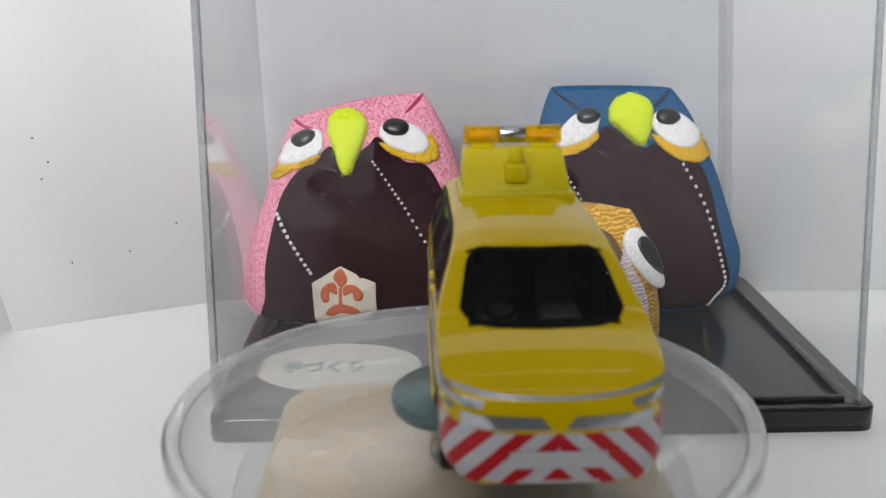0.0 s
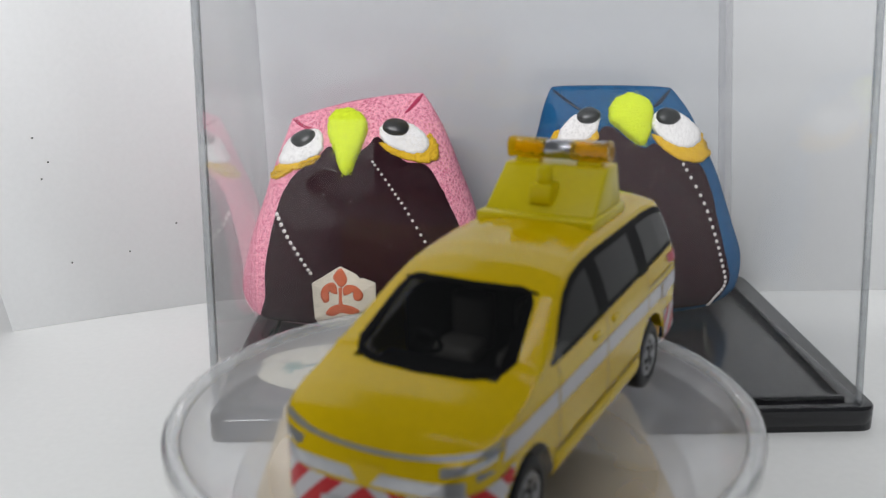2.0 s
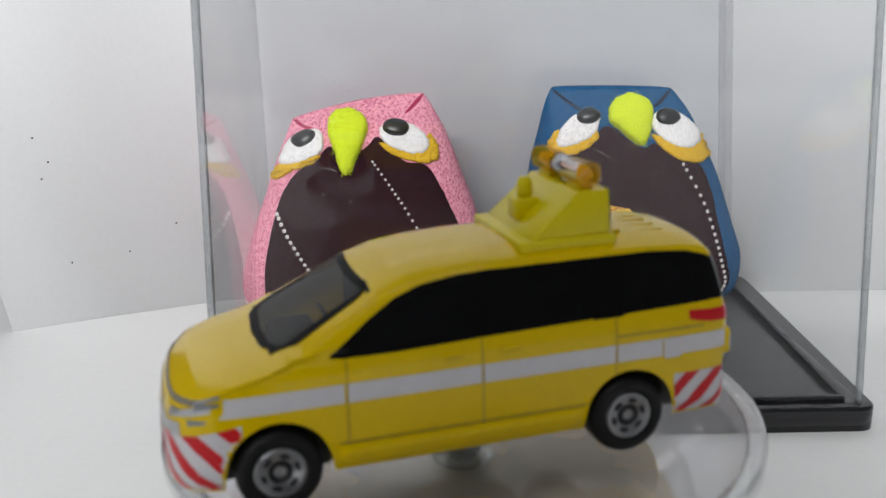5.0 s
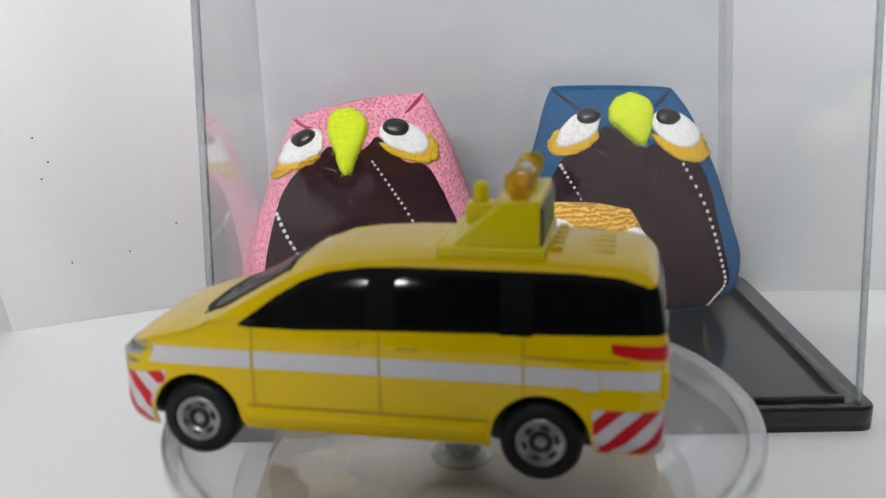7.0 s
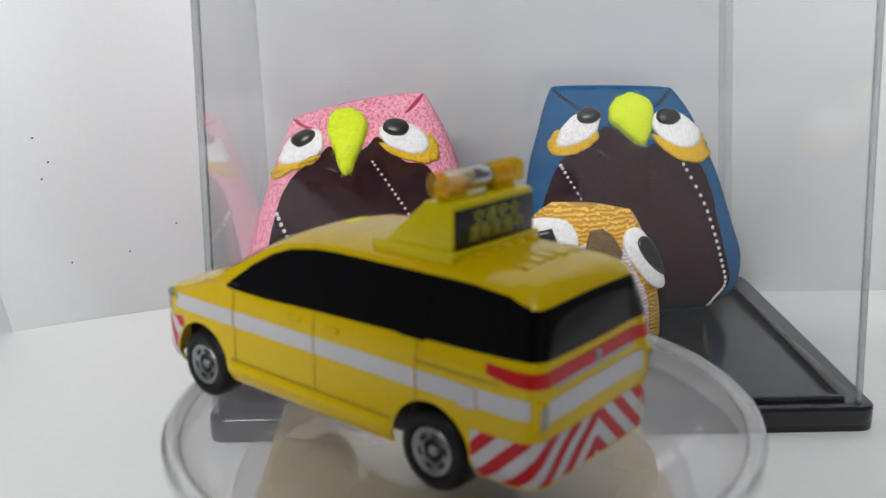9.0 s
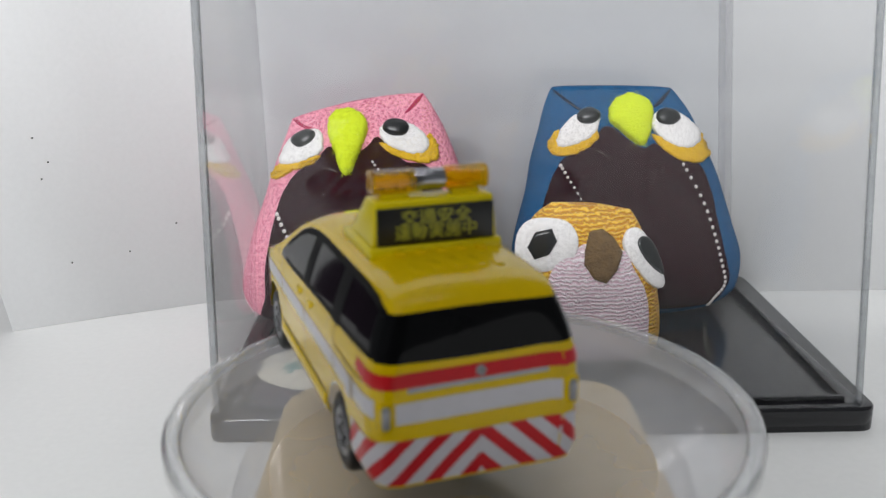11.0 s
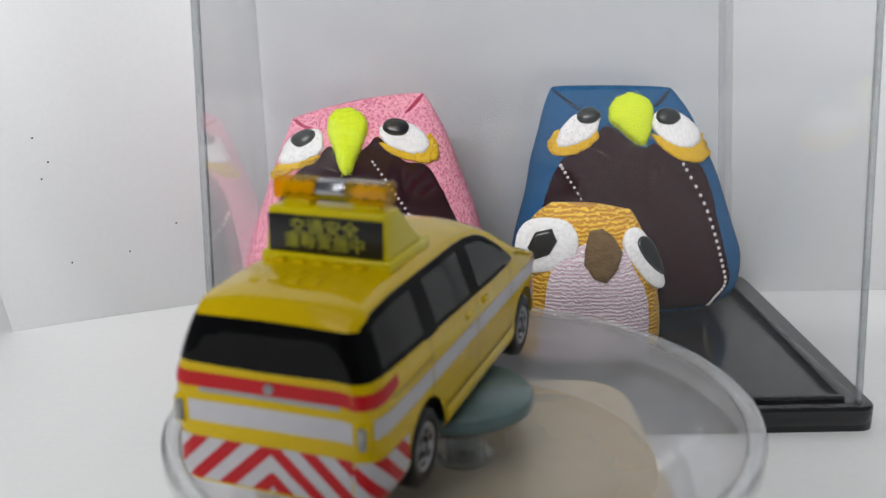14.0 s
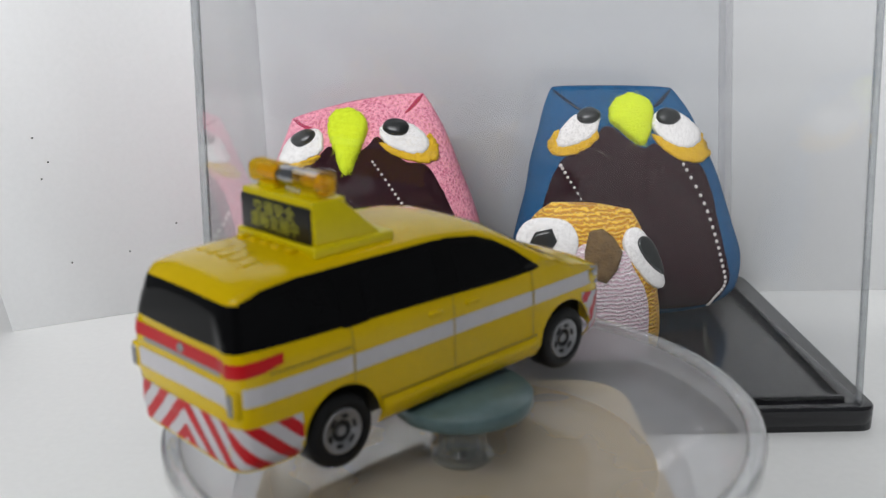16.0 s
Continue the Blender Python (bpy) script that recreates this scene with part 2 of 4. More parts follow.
def words(text, size, material, parent, name="lettering", wide=1.0, bold=0.0):
    """Lettering as a mesh, centred at its origin, in the x-y plane; size in millimetres."""
    cu = bpy.data.curves.new(name, "FONT")
    cu.body, cu.align_x, cu.align_y, cu.size = text, "CENTER", "CENTER", size * MM
    cu.extrude, cu.resolution_u, cu.offset = 0.03 * MM, 3, bold * MM
    tmp = new(name, cu)
    bpy.context.view_layer.update()
    me = bpy.data.meshes.new_from_object(tmp.evaluated_get(bpy.context.evaluated_depsgraph_get()))
    bpy.data.objects.remove(tmp)
    for v in me.vertices:
        v.co.x *= wide
    me.materials.clear()
    me.materials.append(material)
    ob = new(name, me)
    ob.parent = parent
    return ob


# ---- the setting ----
def setting():
    table = part("table_top", box(-700, 900, -700, 900, -18, 0, 1.5), TABLE)
    tagged(table, "white smooth table top", "table", kind="structure")
    plan = [(330, 168), (150, 177.6), (-56, 179.2), (-70, 176.5), (-86, 170), (-101, 163.8), (-127.6, 151.5)]
    rows = []
    for k, (x, y) in enumerate(plan):
        e = 1 if k == 6 else 0
        rows.append([(x, y, 0.1), (x - 17 * e, y - 7.6 * e, 120), (x - 45 * e, y - 20 * e, 320)])
    bm = grid_mesh(rows)
    bmesh.ops.solidify(bm, geom=bm.faces[:], thickness=0.6)
    card = part("backdrop_card", bm, PAPER)
    tagged(card, "white folded card standing as a backdrop on the table", "backdrop", kind="structure")
    for x, y, z in ((-116.2, 156.8, 58.6), (-113.1, 158.3, 51.1), (-115.2, 157.3, 46.2), (-80.5, 172.2, 28.2), (-110.1, 159.6, 19.3), (-94.3, 166.6, 20.7)):
        b = lathe([(0, -0.12), (0.27, -0.08), (0.27, 0.08), (0, 0.12)], 10)
        bmesh.ops.rotate(b, verts=b.verts[:], cent=(0, 0, 0), matrix=Matrix.Rotation(radians(90), 3, "X"))
        bmesh.ops.translate(b, verts=b.verts[:], vec=(x, y - 0.1, z))
        part("speck", b, SPECK, card)
    cloth = part("dark_screen", box(-400, -150, 300, 304, 0, 300, 1.0), DARK)
    tagged(cloth, "dark purple screen behind the white card", "backdrop", kind="structure")


def shading_camera():
    """An unseen camera body, added to shade what stands close before it."""
    rec = tagged(new("unseen_shading_camera"), "unseen black camera body on a stand, added to shade the near side", "camera")
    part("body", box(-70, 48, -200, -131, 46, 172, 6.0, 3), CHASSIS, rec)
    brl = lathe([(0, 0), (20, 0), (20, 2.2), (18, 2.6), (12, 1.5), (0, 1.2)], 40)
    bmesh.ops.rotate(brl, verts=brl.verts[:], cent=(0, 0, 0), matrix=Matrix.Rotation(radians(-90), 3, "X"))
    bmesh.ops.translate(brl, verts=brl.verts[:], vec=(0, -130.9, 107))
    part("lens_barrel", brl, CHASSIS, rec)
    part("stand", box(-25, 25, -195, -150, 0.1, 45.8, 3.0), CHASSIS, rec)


setting()
shading_camera()


# ---- the clear display case ----
CX0, CX1, CY0, CY1 = -52.0, 104.5, 77.0, 178.0


def display_case():
    case = tagged(new("display_case"), "clear acrylic display case on a black plastic base", "display case")
    bm = box(CX0, CX1, CY0, CY1, 0.0, 6.0)
    up = [e for e in bm.edges if abs(e.verts[0].co.z - e.verts[1].co.z) > 3]
    bmesh.ops.bevel(bm, geom=up, offset=4.0, segments=5, profile=0.5, affect="EDGES")
    flat = [e for e in bm.edges if e.verts[0].co.z > 5.9 and e.verts[1].co.z > 5.9]
    bmesh.ops.bevel(bm, geom=flat, offset=0.9, segments=3, profile=0.5, affect="EDGES")
    part("base", bm, BASE, case, "glossy black plastic base")
    ix0, ix1, iy0, iy1 = CX0 + 6.5, CX1 - 6.5, CY0 + 4.0, CY1 - 6.5
    for a in ((ix0, ix1, iy0, iy0 + 1.3), (ix0, ix1, iy1 - 1.3, iy1), (ix0, ix0 + 1.3, iy0 + 1.4, iy1 - 1.4), (ix1 - 1.3, ix1, iy0 + 1.4, iy1 - 1.4)):
        part("rib", box(*a, 5.9, 7.2, 0.3), BASE, case)
    z0, z1 = 6.1, 150.0

    def corner(sx, sy, z):
        u = (z - z0) / (z1 - z0)
        if sy > 0:
            x = (CX0 + 0.4 - 1.4 * u) if sx < 0 else (CX1 - 6.3 - 10.0 * u)
        else:
            x = (CX0 + 0.9 + 3.6 * u) if sx < 0 else (CX1 - 2.8 - 8.0 * u)
        y = (CY0 + 2.6 + 1.5 * u) if sy < 0 else (CY1 - 4.0 - 2.5 * u)
        return x, y

    def wall(sa, sb, material):
        bm = bmesh.new()
        lo, hi = [], []
        for s in (sa, sb):
            for z, lst in ((z0, lo), (z1, hi)):
                x, y = corner(*s, z)
                lst.append((x, y, z))
        dx, dy = sb[0] - sa[0], sb[1] - sa[1]
        nx, ny = (-dy / 2, dx / 2)
        vs = []
        for off in (0.0, 1.6):
            for p, q in ((lo[0], 1), (lo[1], -1), (hi[1], -1), (hi[0], 1)):
                vs.append(bm.verts.new((p[0] + nx * off + q * dx / 2 * 1.6, p[1] + ny * off + q * dy / 2 * 1.6, p[2])))
        for f in ((0, 1, 2, 3), (4, 5, 6, 7), (0, 1, 5, 4), (1, 2, 6, 5), (2, 3, 7, 6), (3, 0, 4, 7)):
            bm.faces.new([vs[i] for i in f])
        ob = part("panel", bm, material, case, smooth=False)
        ob.visible_shadow = False
        return ob

    wall((-1, -1), (1, -1), ACRYLIC)
    wall((1, -1), (1, 1), ACRYLIC)
    wall((1, 1), (-1, 1), SHADE_TINTED)
    wall((-1, 1), (-1, -1), SCUFFED)
    for sx, sy, m in ((-1, -1, EDGE), (1, -1, EDGE), (-1, 1, MOULDED), (1, 1, MOULDED)):
        rows = []
        for z in (z0, z1):
            x, y = corner(sx, sy, z)
            ring = []
            outline = ((0, 0.5), (0.15, 0.15), (0.5, 0), (1.5, 0), (1.5, 1.1), (1.1, 1.5), (0, 1.5))
            if sx > 0 and sy > 0:  # a rounded moulded corner
                turn = [k * math.pi / 12 for k in range(7)]
                outline = [(3.4 - 3.4 * math.sin(a), 3.4 - 3.4 * math.cos(a)) for a in turn] + [(3.4 - 1.9 * math.sin(a), 3.4 - 1.9 * math.cos(a)) for a in turn[::-1]]
            for dx, dy in outline:
                ring.append((x - sx * dx, y - sy * dy, z))
            ring.append(ring[0])
            rows.append(ring)
        part("corner_edge", grid_mesh(rows), m, case, smooth=False).visible_shadow = False
        if sy > 0:
            continue
        x, y = corner(sx, sy, z0)
        x1, y1 = corner(sx, sy, z1)
        # A thin darker strip laid just inside each front edge.
        bm = grid_mesh([[(x - sx * 1.54 - .15, y - sy * 1.05, z0), (x - sx * 1.54 + .15, y - sy * 1.55, z0)], [(x1 - sx * 1.54 - .15, y1 - sy * 1.05, z1), (x1 - sx * 1.54 + .15, y1 - sy * 1.55, z1)]])
        part("edge_dark_line", bm, EDGE_DARK, case, smooth=False).visible_shadow = False
    a, b = corner(-1, -1, z1), corner(1, 1, z1)
    part("lid", box(a[0], b[0], a[1], b[1], z1 + 0.1, z1 + 2.0, 0.4), ACRYLIC, case, smooth=False).visible_shadow = False


display_case()


# ---- owls ----
def spline(rows, u):
    n = len(rows) - 1
    f = min(max(u, 0), 1) * n
    i = min(int(f), n - 1)
    t = f - i
    p = [np.array(rows[min(max(k, 0), n)], float) for k in (i - 1, i, i + 1, i + 2)]
    return 0.5 * ((2 * p[1]) + (p[2] - p[0]) * t + (2 * p[0] - 5 * p[1] + 4 * p[2] - p[3]) * t * t + (3 * p[1] - p[0] - 3 * p[2] + p[3]) * t ** 3)


def sack(rows, y, depth, lean=0.0, expo=2.3, seed=1, crown=0.0, ear=1.2):
    """A stuffed bag lofted through rows of (left x, left z, right x, right z, depth share), top to bottom."""
    bm = bmesh.new()
    rings, N, K = [], 44, 64
    for k in range(K + 1):
        lx, lz, rx, rz, d = spline(rows, k / K)
        ring = []
        for i in range(N):
            a = 2 * math.pi * i / N
            c, s = math.cos(a), math.sin(a)
            c = math.copysign(abs(c) ** (2 / expo), c)
            s = math.copysign(abs(s) ** (2 / expo), s)
            z = (lz + rz) / 2 + c * (rz - lz) / 2
            u = k / K
            z += crown * (1 - c * c) * max(0, 1 - u * 4) ** 2 + ear * (0.3 - abs(c) ** 6) * max(0, 1 - u * 9)
            wide = 1 - 0.02 * max(0, 1 - u * 12) ** 2
            p = Vector(((lx + rx) / 2 + wide * c * (rx - lx) / 2, y + s * depth * max(d, 0.02) + lean * (z - 6), z))
            w = noise.noise(p * 0.09 + Vector((seed * 7, 0, 0)))
            p += Vector((c * 0.5 * w, s * 1.1 * w, 0))
            p.z = max(p.z, 6.35)
            ring.append(bm.verts.new(p))
        rings.append(ring)
    for a, b in zip(rings, rings[1:]):
        for i in range(N):
            j = (i + 1) % N
            bm.faces.new((a[i], a[j], b[j], b[i]))
    bm.faces.new(rings[0])
    bm.faces.new(rings[-1][::-1])
    return bm


def tree_of(bm):
    bm.normal_update()
    return BVHTree.FromBMesh(bm)


def on_front(tree, x, z, lift=0.0):
    hit = tree.ray_cast(Vector((x, -50, z)), Vector((0, 1, 0)))
    if hit[0] is None:
        near = tree.find_nearest(Vector((x, 100, z)))
        return near[0] + near[1] * lift, near[1]
    n = hit[1] if hit[1].y < 0 else -hit[1]
    return hit[0] + n * lift, n


def smooth_loop(pts, n=48):
    m = len(pts)
    out = []
    for k in range(n):
        f = k / n * m
        i = int(f)
        t = f - i
        p = [np.array(pts[(i + d) % m], float) for d in (-1, 0, 1, 2)]
        out.append(0.5 * ((2 * p[1]) + (p[2] - p[0]) * t + (2 * p[0] - 5 * p[1] + 4 * p[2] - p[3]) * t * t + (3 * p[1] - p[0] - 3 * p[2] + p[3]) * t ** 3))
    return out


def patch(tree, outline, lift=0.3, dome=0.0, smooth=48, rings=8, fray=0.0, seed=3):
    """A piece of cloth or felt with that outline (x, z), laid on the front of a body, with its own thickness."""
    rnd = random.Random(seed)
    loop = smooth_loop(outline, smooth) if smooth else [np.array(p, float) for p in outline]
    if fray:
        loop = [p + np.array([rnd.uniform(-fray, fray), rnd.uniform(-fray, fray)]) for p in loop]
    c = np.mean(loop, axis=0)
    bm = bmesh.new()
    prev = None
    levels = [(1.0, -0.25)] + [(1.0, lift * 0.6)] + [(1 - (r / rings) * 0.999, lift + dome * (1 - (1 - r / rings) ** 2) ** 0.5) for r in range(rings)]
    levels[2] = (0.985, lift + dome * 0.15)
    for s, h in levels:
        ring = []
        for p in loop:
            q = c + (p - c) * s
            pos, nrm = on_front(tree, q[0], q[1], h)
            ring.append(bm.verts.new(pos))
        if prev:
            for i in range(len(ring)):
                j = (i + 1) % len(ring)
                bm.faces.new((prev[i], prev[j], ring[j], ring[i]))
        prev = ring
    bm.faces.new(prev)
    return bm


def disc_patch(tree, outline, centre, lift, thick, smooth=48, dome=0.0, turn=0.5):
    """A stiff flat felt piece that stands on the front of a body and keeps its own plane."""
    loop = smooth_loop(outline, smooth) if smooth else [np.array(p, float) for p in outline]
    pos, nrm = on_front(tree, *centre)
    nrm = (nrm * turn + Vector((0, -1, 0)) * (1 - turn)).normalized()

    def spot(q, h):
        d = Vector((q[0] - pos.x, 0, q[1] - pos.z))
        y = pos.y - (d.x * nrm.x + d.z * nrm.z) / nrm.y
        return Vector((q[0], y, q[1])) + nrm * h
    c = np.mean(loop, axis=0)
    bm = bmesh.new()
    rings = []
    for s, h in ((0.97, lift), (1.0, lift + 0.2), (1.0, lift + thick - 0.25), (0.97, lift + thick), (0.7, lift + thick + dome * 0.6), (0.35, lift + thick + dome * 0.95)):
        rings.append([bm.verts.new(spot(c + (p - c) * s, h)) for p in loop])
    for a, b in zip(rings, rings[1:]):
        for i in range(len(a)):
            j = (i + 1) % len(a)
            bm.faces.new((a[i], a[j], b[j], b[i]))
    bm.faces.new(rings[0][::-1])
    bm.faces.new(rings[-1])
    return bm


def fuzz(tree, outline, n, length, lift, seed, along=0.0):
    """Loose fibres along the edge of a felt piece."""
    rnd = random.Random(seed)
    loop = smooth_loop(outline, 96)
    c = np.mean(loop, axis=0)
    bm = bmesh.new()
    for k in range(n):
        p = loop[rnd.randrange(96)]
        q = c + (p - c) * rnd.uniform(0.55, 1.0)
        a, nrm = on_front(tree, q[0], q[1], lift * rnd.uniform(0.4, 1.0))
        out = Vector(((q - c)[0], 0, (q - c)[1])).normalized()
        d = (out + Vector((rnd.uniform(-1, 1), rnd.uniform(-1, 0.1), rnd.uniform(-1, 1))) * 0.8).normalized()
        w = d.cross(Vector((0, 1, 0))).normalized() * 0.035
        L = length * rnd.uniform(0.4, 1.0)
        m = a + d * L * 0.5 + nrm * 0.1
        e = a + d * L + Vector((0, 0, -0.15 * L))
        v = [bm.verts.new(x) for x in (a - w, a + w, m + w, m - w, e)]
        bm.faces.new((v[0], v[1], v[2], v[3]))
        bm.faces.new((v[3], v[2], v[4]))
    return bm


def bead(pos, nrm, r, flat=0.5, bm=None):
    q = nrm.to_track_quat("Z", "Y").to_matrix().to_4x4()
    m = Matrix.Translation(pos) @ q @ Matrix.Diagonal((r, r, r * flat, 1))
    bmesh.ops.create_icosphere(bm, subdivisions=1, radius=1, matrix=m)


def stitches(tree, line, n, r0, r1, parent):
    bm = bmesh.new()
    for k in range(n):
        u = k / (n - 1)
        p = spline(line, u)
        pos, nrm = on_front(tree, p[0], p[1], 0.25)
        bead(pos, nrm, r0 + (r1 - r0) * u, 0.4, bm)
    ob = part("stitching", bm, THREAD, parent, "row of white dotted stitches")
    ob["kind"] = "stuff"
    return ob


def loop_ellipse(cx, cz, a, b, turn=0, n=16):
    t = radians(turn)
    return [(cx + a * math.cos(w) * math.cos(t) - b * math.sin(w) * math.sin(t), cz + a * math.cos(w) * math.sin(t) + b * math.sin(w) * math.cos(t)) for w in [2 * math.pi * k / n for k in range(n)]]


def owl_pink():
    owl = tagged(new("owl_ornament"), "stuffed pink crepe owl ornament with plum belly and lime beak", "owl ornament", "owls in the case")
    rows = [(-38.6, 65.0, -0.8, 71.7, 0.03), (-42.0, 56, 4.4, 62.7, 0.50), (-46.2, 45.3, 9.0, 51.2, 0.74), (-50.6, 33.5, 13.4, 39.4, 0.90), (-54.2, 22.5, 16.0, 28.5, 1.0), (-55.0, 14.5, 16.3, 19, 1.0), (-52.5, 9.0, 13.5, 10.5, 0.9), (-45, 6.3, 6, 6.3, 0.62)]
    bm = sack(rows, 147, 20, 0.0, 2.3, 1, 1.3, 0.2)
    tree = tree_of(bm)
    part("body", bm, PINK, owl, "pink crepe cloth body")
    return owl, tree


def owl_blue():
    owl = tagged(new("owl_ornament"), "stuffed blue cotton owl ornament with plum belly and lime beak", "owl ornament", "owls in the case")
    rows = [(35.7, 72.4, 70.8, 71.7, 0.03), (33.1, 64.8, 76.2, 64.3, 0.46), (31.1, 54.9, 81.4, 54.2, 0.72), (28.8, 43.1, 86, 44, 0.88), (26.4, 32.8, 90.2, 31.8, 1.0), (24.8, 22.2, 93.5, 21.1, 1.0), (25.5, 12.5, 92.5, 12, 0.9), (31, 6.3, 85, 6.3, 0.62)]
    bm = sack(rows, 152, 18, 0.0, 2.3, 2, 0.2, 0.3)
    tree = tree_of(bm)
    part("body", bm, BLUE, owl, "blue cotton cloth body")
    return owl, tree


def owl_small():
    owl = tagged(new("owl_ornament"), "small stuffed orange crepe owl ornament with pale pink belly", "owl ornament", "owls in the case")
    rows = [(31.2, 47.6, 51.9, 45.5, 0.12), (26.9, 43.9, 55.1, 39.7, 0.55), (24.1, 37.2, 57.3, 32.1, 0.82), (22, 29.6, 59.1, 24.8, 0.95), (20.7, 23.4, 60, 18.9, 1.0), (20.5, 16, 60.2, 13, 1.0), (21.8, 9.5, 58.6, 8.5, 0.9), (27, 6.3, 52, 6.3, 0.62)]
    bm = sack(rows, 112, 14, 0.0, 2.4, 3, 0.7, -0.35)
    tree = tree_of(bm)
    part("body", bm, ORANGE, owl, "orange crepe cloth body")
    return owl, tree


PINK_OWL, PINK_TREE = owl_pink()
BLUE_OWL, BLUE_TREE = owl_blue()
SMALL_OWL, SMALL_TREE = owl_small()

# outlines of the sewn-on pieces and painted crease shade, (x, z) on each owl's front
PINK_CUT = {
  "beak": [(-27.4, 62.5), (-26.4, 65.7), (-23.6, 67.1), (-20.3, 67.0), (-17.6, 65.6), (-16.6, 63.1), (-17.5, 59.6), (-19.2, 56.1), (-20.6, 52.4), (-22.6, 51.0), (-24.0, 52.7), (-25.2, 56.7), (-26.7, 59.7)],
  "eye_l": [(-40.8, 53.2), (-40.2, 56.2), (-37.7, 59.7), (-33.6, 61.8), (-29.8, 61.6), (-28.8, 59.4), (-29.3, 56.9), (-32.5, 54.9), (-36.6, 53.5)],
  "gold_l": [(-43.8, 48.9), (-42.9, 51.2), (-40.1, 53.6), (-35.8, 54.2), (-30.9, 55.7), (-29.6, 55.3), (-33.3, 53.1), (-37.4, 51.7), (-41.2, 49.4)],
  "pup_l": [(-37.3, 58.8), (-35.5, 60.6), (-32.8, 61.5), (-30.9, 61.0), (-31.0, 59.6), (-32.9, 58.1), (-35.5, 57.3)],
  "eye_r": [(-13.1, 61.3), (-12.3, 63.5), (-8.8, 64.6), (-4.1, 63.3), (-0.7, 60.2), (-0.1, 57.2), (-2.7, 56.0), (-7.0, 56.8), (-10.7, 58.4)],
  "gold_r": [(-13.2, 59.3), (-10.4, 58.4), (-7.0, 57.1), (-2.7, 56.3), (-0.4, 57.8), (0.1, 61.0), (2.6, 57.9), (2.4, 54.3), (-1.1, 53.7), (-6.6, 54.9), (-10.4, 56.6)],
  "pup_r": [(-12.3, 62.1), (-11.4, 63.9), (-8.8, 64.4), (-6.0, 63.7), (-5.4, 61.9), (-7.0, 60.6), (-10.1, 60.7)],
  "belly": [(-48.3, 9.0), (-46.7, 15.7), (-46.1, 25.6), (-43.7, 36.4), (-40.8, 45.0), (-36.6, 51.2), (-30.1, 55.8), (-26.9, 58.3), (-18.2, 57.5), (-13.9, 61.0), (-10.4, 57.8), (-5.8, 54.2), (-0.8, 53.2), (2.7, 48.4), (5.8, 42.0), (8.5, 35.5), (10.5, 27.3), (11.2, 19.1), (10.3, 9.0), (3.1, 9.0), (-20.7, 9.0), (-37.6, 9.0)],
  "st1": [(-15.1, 54.6), (-10.5, 48.1), (-6.0, 41.5), (-0.4, 31.5), (4.7, 22.1)],
  "st2": [(-42.1, 39.9), (-39.4, 34.8), (-35.9, 29.5), (-32.8, 24.9)],
  "badge": [(-24.5, 26.8), (-14.9, 22.2), (-14.8, 14.2), (-20.6, 9.0), (-30.7, 9.0), (-32.2, 11.9), (-32.6, 22.1)],
  "m1": [(-24.5, 26.2), (-23.1, 24.7), (-22.6, 22.6), (-24.2, 20.9), (-25.7, 22.1), (-26.6, 24.0)],
  "m2": [(-25.6, 21.3), (-27.0, 22.4), (-29.2, 21.3), (-30.2, 18.9), (-29.2, 16.6), (-27.8, 17.3), (-28.2, 19.2), (-27.0, 20.5), (-25.5, 18.9)],
  "m3": [(-23.9, 20.6), (-22.3, 21.7), (-19.8, 21.1), (-18.4, 19.0), (-19.2, 17.4), (-20.8, 17.7), (-20.4, 19.4), (-22.0, 20.1), (-23.5, 18.6)],
  "m4": [(-29.1, 13.5), (-27.2, 15.6), (-24.5, 16.3), (-21.4, 15.7), (-19.4, 14.3), (-21.5, 13.3), (-24.6, 13.8), (-27.1, 12.7)],
  "m5": [(-25.1, 20.8), (-24.0, 20.9), (-24.1, 15.6), (-25.2, 15.6)],
  "fold1": [(-38.2, 65.5), (-36.5, 64.3), (-33.6, 62.9), (-31.2, 62.4), (-33.6, 62.2), (-36.9, 63.7)],
  "fold2": [(-1.0, 71.4), (-2.2, 69.4), (-4.9, 67.1), (-6.3, 66.5), (-5.3, 67.7), (-2.8, 70.3)],
}
